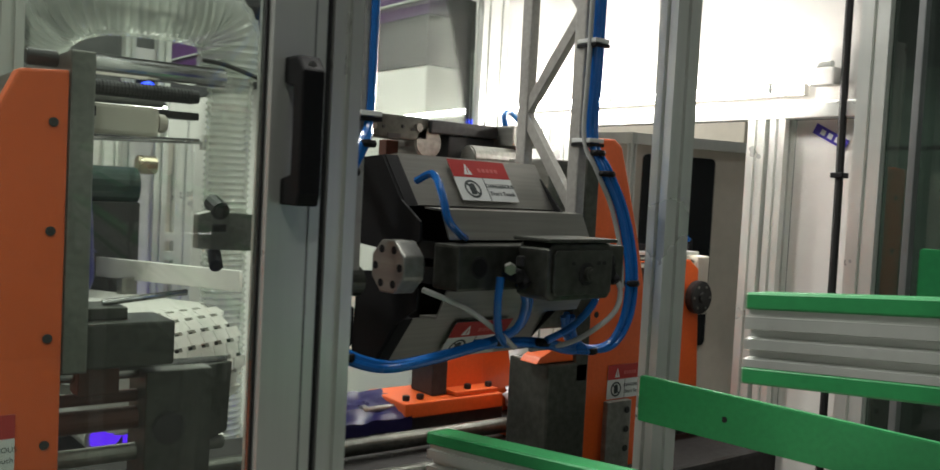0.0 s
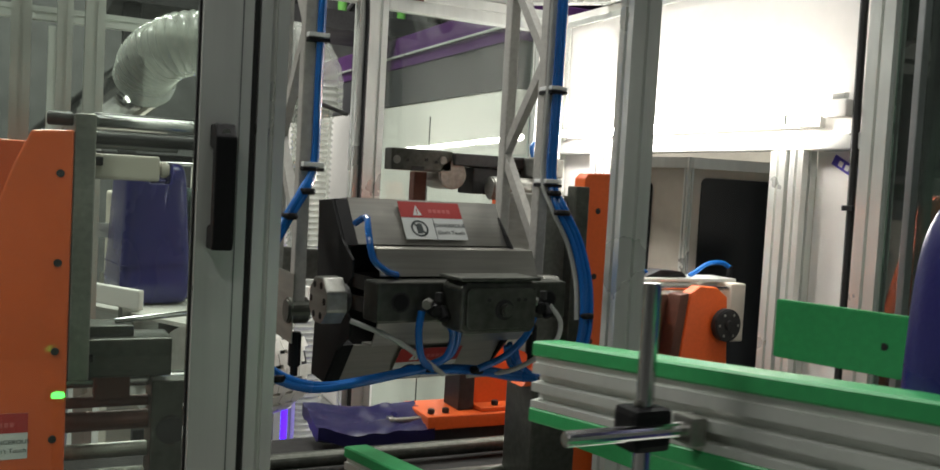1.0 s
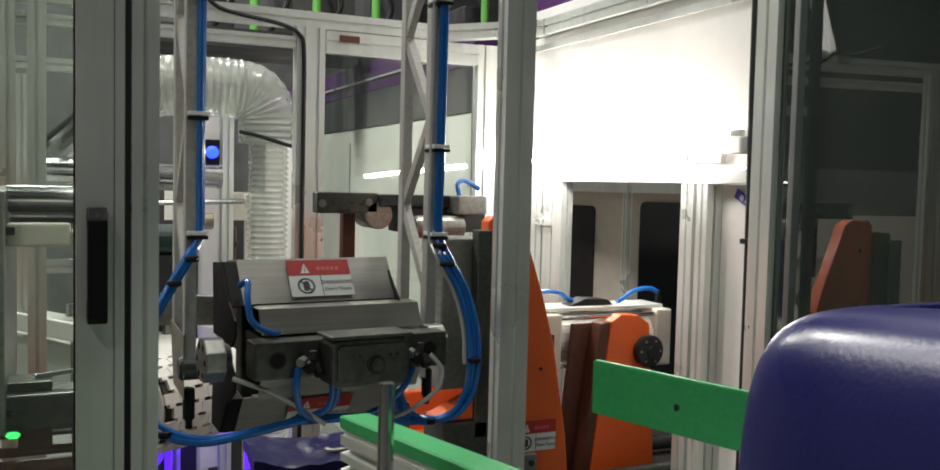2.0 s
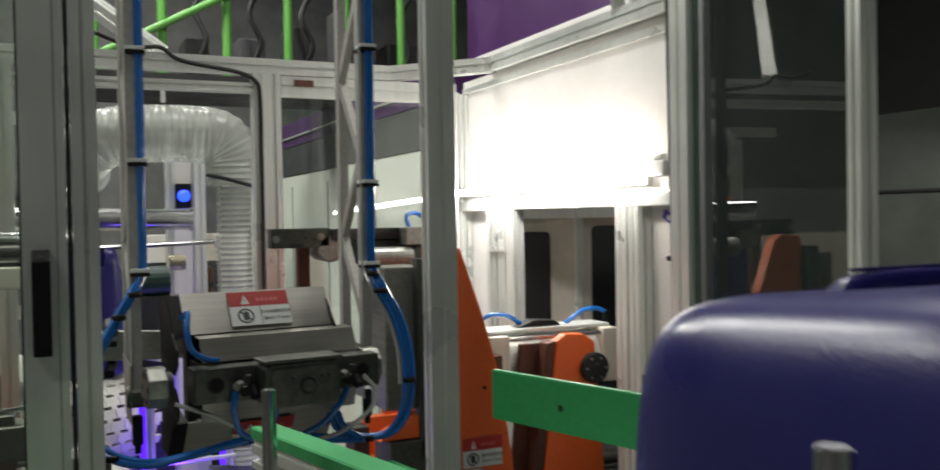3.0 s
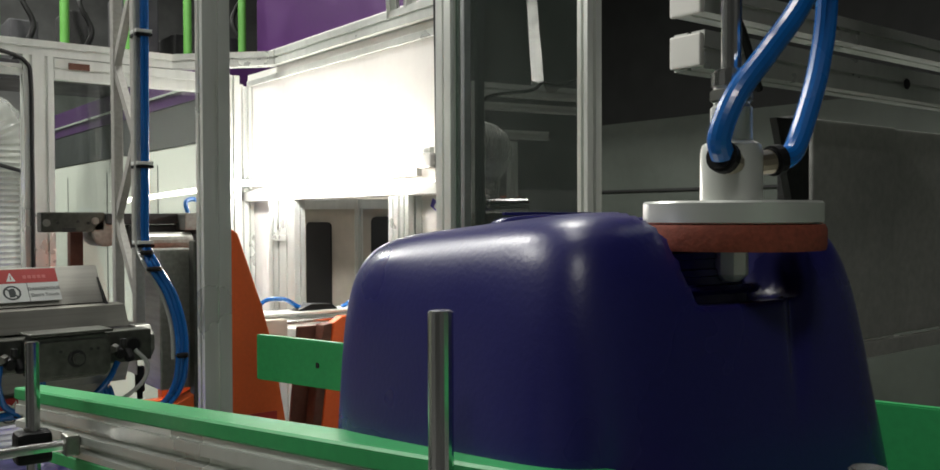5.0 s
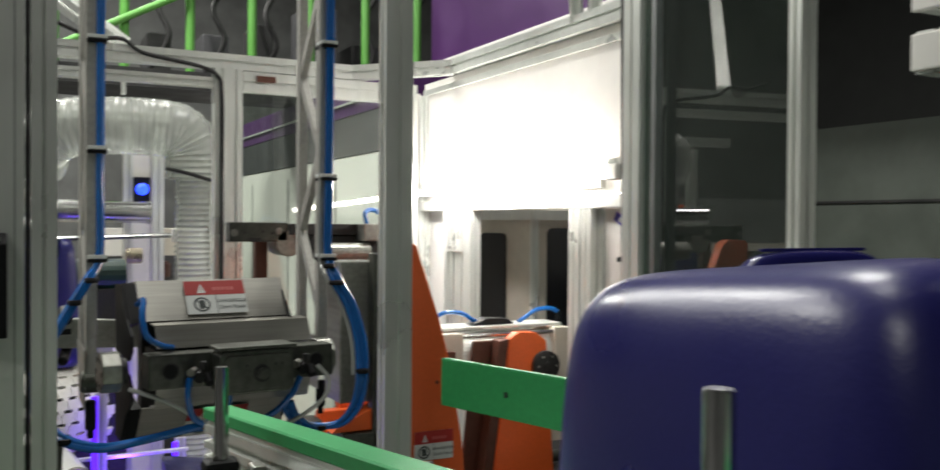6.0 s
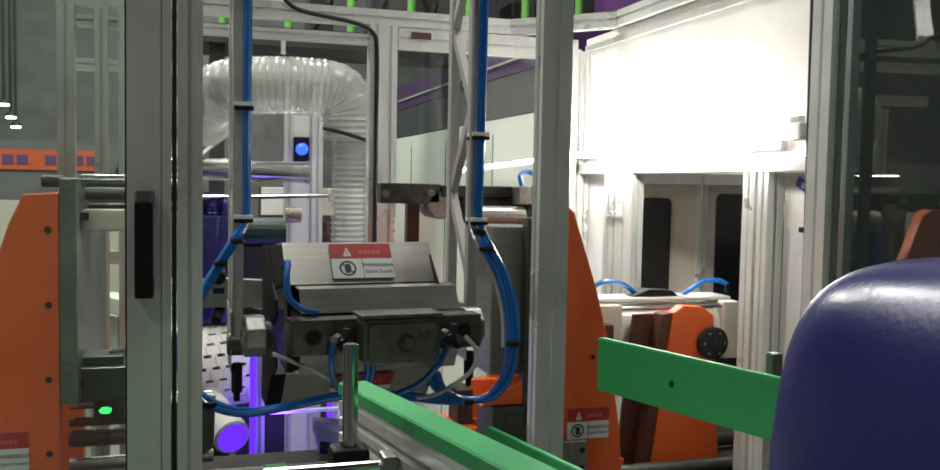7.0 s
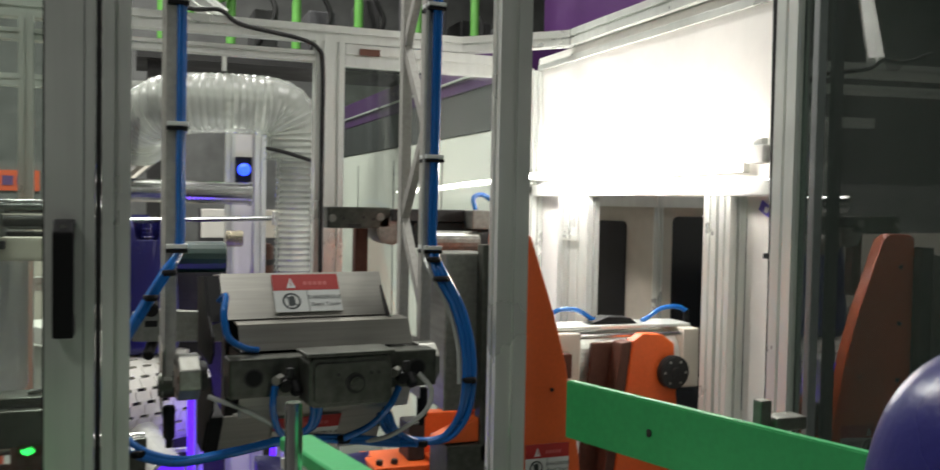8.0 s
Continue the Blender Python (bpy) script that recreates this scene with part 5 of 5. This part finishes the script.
for x in (-1.1, -0.5):
    part("belt_leg", box(x, x + 0.05, -0.03, 0.03, 0.0, BZ - 0.05), ALU, wb)
    for y0, y1 in ((-0.20, -0.14), (0.14, 0.20)):
        part("guide_bracket", box(x + 0.05, x + 0.07, y0, y1, BZ, 1.06), STEEL, wb)
# purple extruder body behind the glazed door
ex = thing("extruder_body", "extruder body in purple, charcoal and white sheet metal", "machine")
part("white_body", box(2.06, 2.7, 3.05, 7.2, 0.0, 1.87, 0.01), WHITE, ex, "white sheet body")
part("charcoal_band", box(2.055, 2.7, 3.05, 7.2, 1.871, 2.07), CHARCOAL, ex, "charcoal band")
part("purple_band", box(2.05, 2.7, 3.04, 7.2, 2.071, 2.24, 0.004), PURPLE, ex, "purple painted band")
part("trim_bar", box(2.038, 2.0495, 3.05, 7.2, 2.13, 2.140), ALU, ex)
for y in (3.9, 4.8, 5.7):
    part("body_joint", box(2.056, 2.0595, y, y + 0.006, 0.0, 1.79), CHARCOAL, ex)
# purple gantry and green railing above the right-hand wall
ga = thing("gantry", "purple painted gantry beam above the enclosure", "gantry")
part("gantry_beam", box(2.75, 3.15, 0.2, 4.2, 2.46, 2.95, 0.01), PURPLE, ga)
part("gantry_lip", box(2.73, 2.748, 0.2, 4.2, 2.42, 2.47, 0.003), WHITE, ga)
for y in (2.5, 4.0):
    part("gantry_leg", box(2.9, 3.0, y, y + 0.1, 0, 2.46, 0.005), PURPLE, ga)
rg = thing("railing", "lime green tube railing of the platform above", "railing")
for k in range(7):
    part("railing_post", cyl((0.72 + 0.34 * k, 4.43, 2.351), (0.72 + 0.34 * k, 4.43, 3.5), 0.024, 14), LIME, rg)
for z in (3.45,):
    part("railing_bar", cyl((0.7, 4.43, z), (2.8, 4.43, z), 0.022, 12), LIME, rg)
part("railing_brace", cyl((0.72, 4.39, 2.42), (1.75, 4.39, 2.98), 0.02, 12), LIME, rg)
dk = thing("platform_machinery", "dark cluttered machinery on the platform", "machinery")
part("platform", box(0.6, 3.4, 4.4, 4.95, 2.25, 2.35), DARK, dk)
for x in (0.65, 3.3):
    part("platform_leg", box(x, x + 0.08, 4.45, 4.53, 0, 2.25), DARK, dk)
random.seed(4)
for k in range(7):
    x, w, hgt = 1.2 + 0.3 * k, 0.1 + 0.12 * random.random(), 0.2 + 0.35 * random.random()
    part("unit", box(x, x + w, 4.6, 4.9, 2.35, 2.35 + hgt, 0.01), CHARCOAL if k % 2 else DARK, dk)
    part("cable", tube([(x, 4.55, 2.36), (x + 0.1, 4.5, 2.55), (x + 0.05, 4.55, 2.75), (x + 0.2, 4.6, 3.0)], 0.015, 8), RUBBER, dk)
# left background: banner, pale partition
pt = slab("wall_partition", (-4.5, 0.1, 5.945, 6.05, 0, 1.76), HALL, "dark grey partition far behind the press", "wall")
part("lower_sheet", box(-4.5, 0.1, 5.93, 5.944, 0, 1.37), CREAM, pt, "pale lower sheet")
bn = thing("banner", "orange banner with a line of dark lettering", "banner")
part("banner_cloth", box(-1.4, 0.03, 5.93, 5.944, 1.57, 1.70), BANNER, bn)
for k in range(16):
    if k % 6 != 5:
        part("letter_bar", box(-1.36 + 0.084 * k, -1.296 + 0.084 * k, 5.925, 5.929, 1.605, 1.665), BANNER_INK, bn)
for k, (x, y, z) in enumerate(((-0.78, 7.0, 2.05), (-0.76, 7.15, 1.965), (-0.75, 7.3, 1.90), (0.9, 7.0, 3.7), (0.2, 6.2, 3.2), (5.2, 1.6, 3.2))):
    s = 0.33 if k < 3 else 1.0
    bl = thing("bay_lamp", "glowing bay lamp high in the hall", "lamp", "bay lamps")
    part("lamp_lens", lathe([(0.0, 0.0), (0.10 * s, 0.0), (0.12 * s, 0.03 * s), (0.10 * s, 0.05 * s)], 20, Matrix.Translation((x, y, z))), LED_BAY, bl)
    part("lamp_rod", cyl((x, y, z + 0.15 * s), (x, y, 5.0), 0.012, 8), DARK, bl)
    part("lamp_hood", lathe([(0.13 * s, 0.051 * s), (0.10 * s, 0.12 * s), (0.03 * s, 0.16 * s)], 20, Matrix.Translation((x, y, z))), DARK, bl)
cv = thing("cabinet", "pale machine cabinet behind the press", "cabinet")
part("cabinet_body", box(0.55, 0.84, 3.45, 3.8, 0, 1.35, 0.01), CREAM, cv)
# glazed machine guard further back
mg = thing("machine_guard", "pale aluminium machine guard with dark openings and cream head panel", "machine guard")
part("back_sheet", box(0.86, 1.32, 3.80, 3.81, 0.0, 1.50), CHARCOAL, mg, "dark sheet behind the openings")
for x0, x1 in ((0.968, 1.048), (1.245, 1.318)):
    part("upright", extrusion(x1 - x0, 0.045, 1.50, m=Matrix.Translation(((x0 + x1) / 2, 3.6, 0))), ALU, mg)
part("head_panel", box(1.05, 1.243, 3.60, 3.61, 1.375, 1.50, 0.002), CREAM, mg, "cream head panel")
part("head_panel", box(0.86, 0.966, 3.60, 3.61, 1.375, 1.50, 0.002), WHITE, mg, "white head panel")
for z in (1.13, 1.055):
    part("crossbar", beam((0.86, 3.57, z), (1.243, 3.57, z), 0.03, 0.032), ALU, mg)
part("side_upright", box(1.205, 1.243, 3.61, 3.64, 0.0, 1.374, 0.003), CREAM, mg, "cream edge strip")
part("drive_unit", cyl((1.13, 3.70, 1.18), (1.13, 3.70, 1.345), 0.055, 20, 0.01), BROWN, mg, "red-brown drive unit inside")
part("drive_collar", cyl((1.13, 3.70, 1.25), (1.13, 3.70, 1.275), 0.064, 20, 0.004), DARK, mg)
gm = thing("gear_motor", "dark green gear motor with a brass shaft behind the arm", "motor")
part("motor_body", cyl((0.72, 2.95, 1.33), (0.90, 2.95, 1.33), 0.06, 20, 0.006), mat("dark_green_paint", (0.004, 0.028, 0.020), 0.4, 0, 0.08, 40, 0, 0.1), gm)
part("motor_shaft", cyl((0.90, 2.95, 1.40), (0.96, 2.95, 1.40), 0.03, 16, 0.003), BRASS, gm)
part("motor_plinth", box(0.72, 0.90, 2.9, 3.0, 0.0, 1.28, 0.004), DARK, gm)


# ---- what moves ----
def motions():
    up, down = pose(0.988, -0.42, 1.554), pose(0.988, -0.42, 1.492)
    # the can rides the conveyor at 0.18 m/s and stops under the test pad
    ride = []
    for t in (0.0, 0.4, 0.8, 1.2, 1.6, 2.0, 2.4, 2.7, 2.8, 3.0, 5.8, 6.4, 7.0, 8.0):
        # it creeps on a finger's width in the last two seconds
        back = 0.178 * max(0.0, 2.78 - t) - 0.0075 * max(0.0, t - 5.8)
        ride.append((t, Matrix.Translation(line(CAN.x, CAN.z, CAN.y + back, CAN.y)) @ TILT))
    walk(can, ride)
    # the belt's nose draws back along its own line
    walk(wb, [(0.0, BM), (1.75, BM), (2.3, BM @ Matrix.Translation((-0.20, 0, 0))), (2.9, BM @ Matrix.Translation((-0.40, 0, 0))), (8.0, BM @ Matrix.Translation((-0.40, 0, 0)))])
    walk(tester, [(0.0, up), (4.08, up), (4.2, pose(0.988, -0.42, 1.523)), (4.32, down), (8.0, down)])


motions()
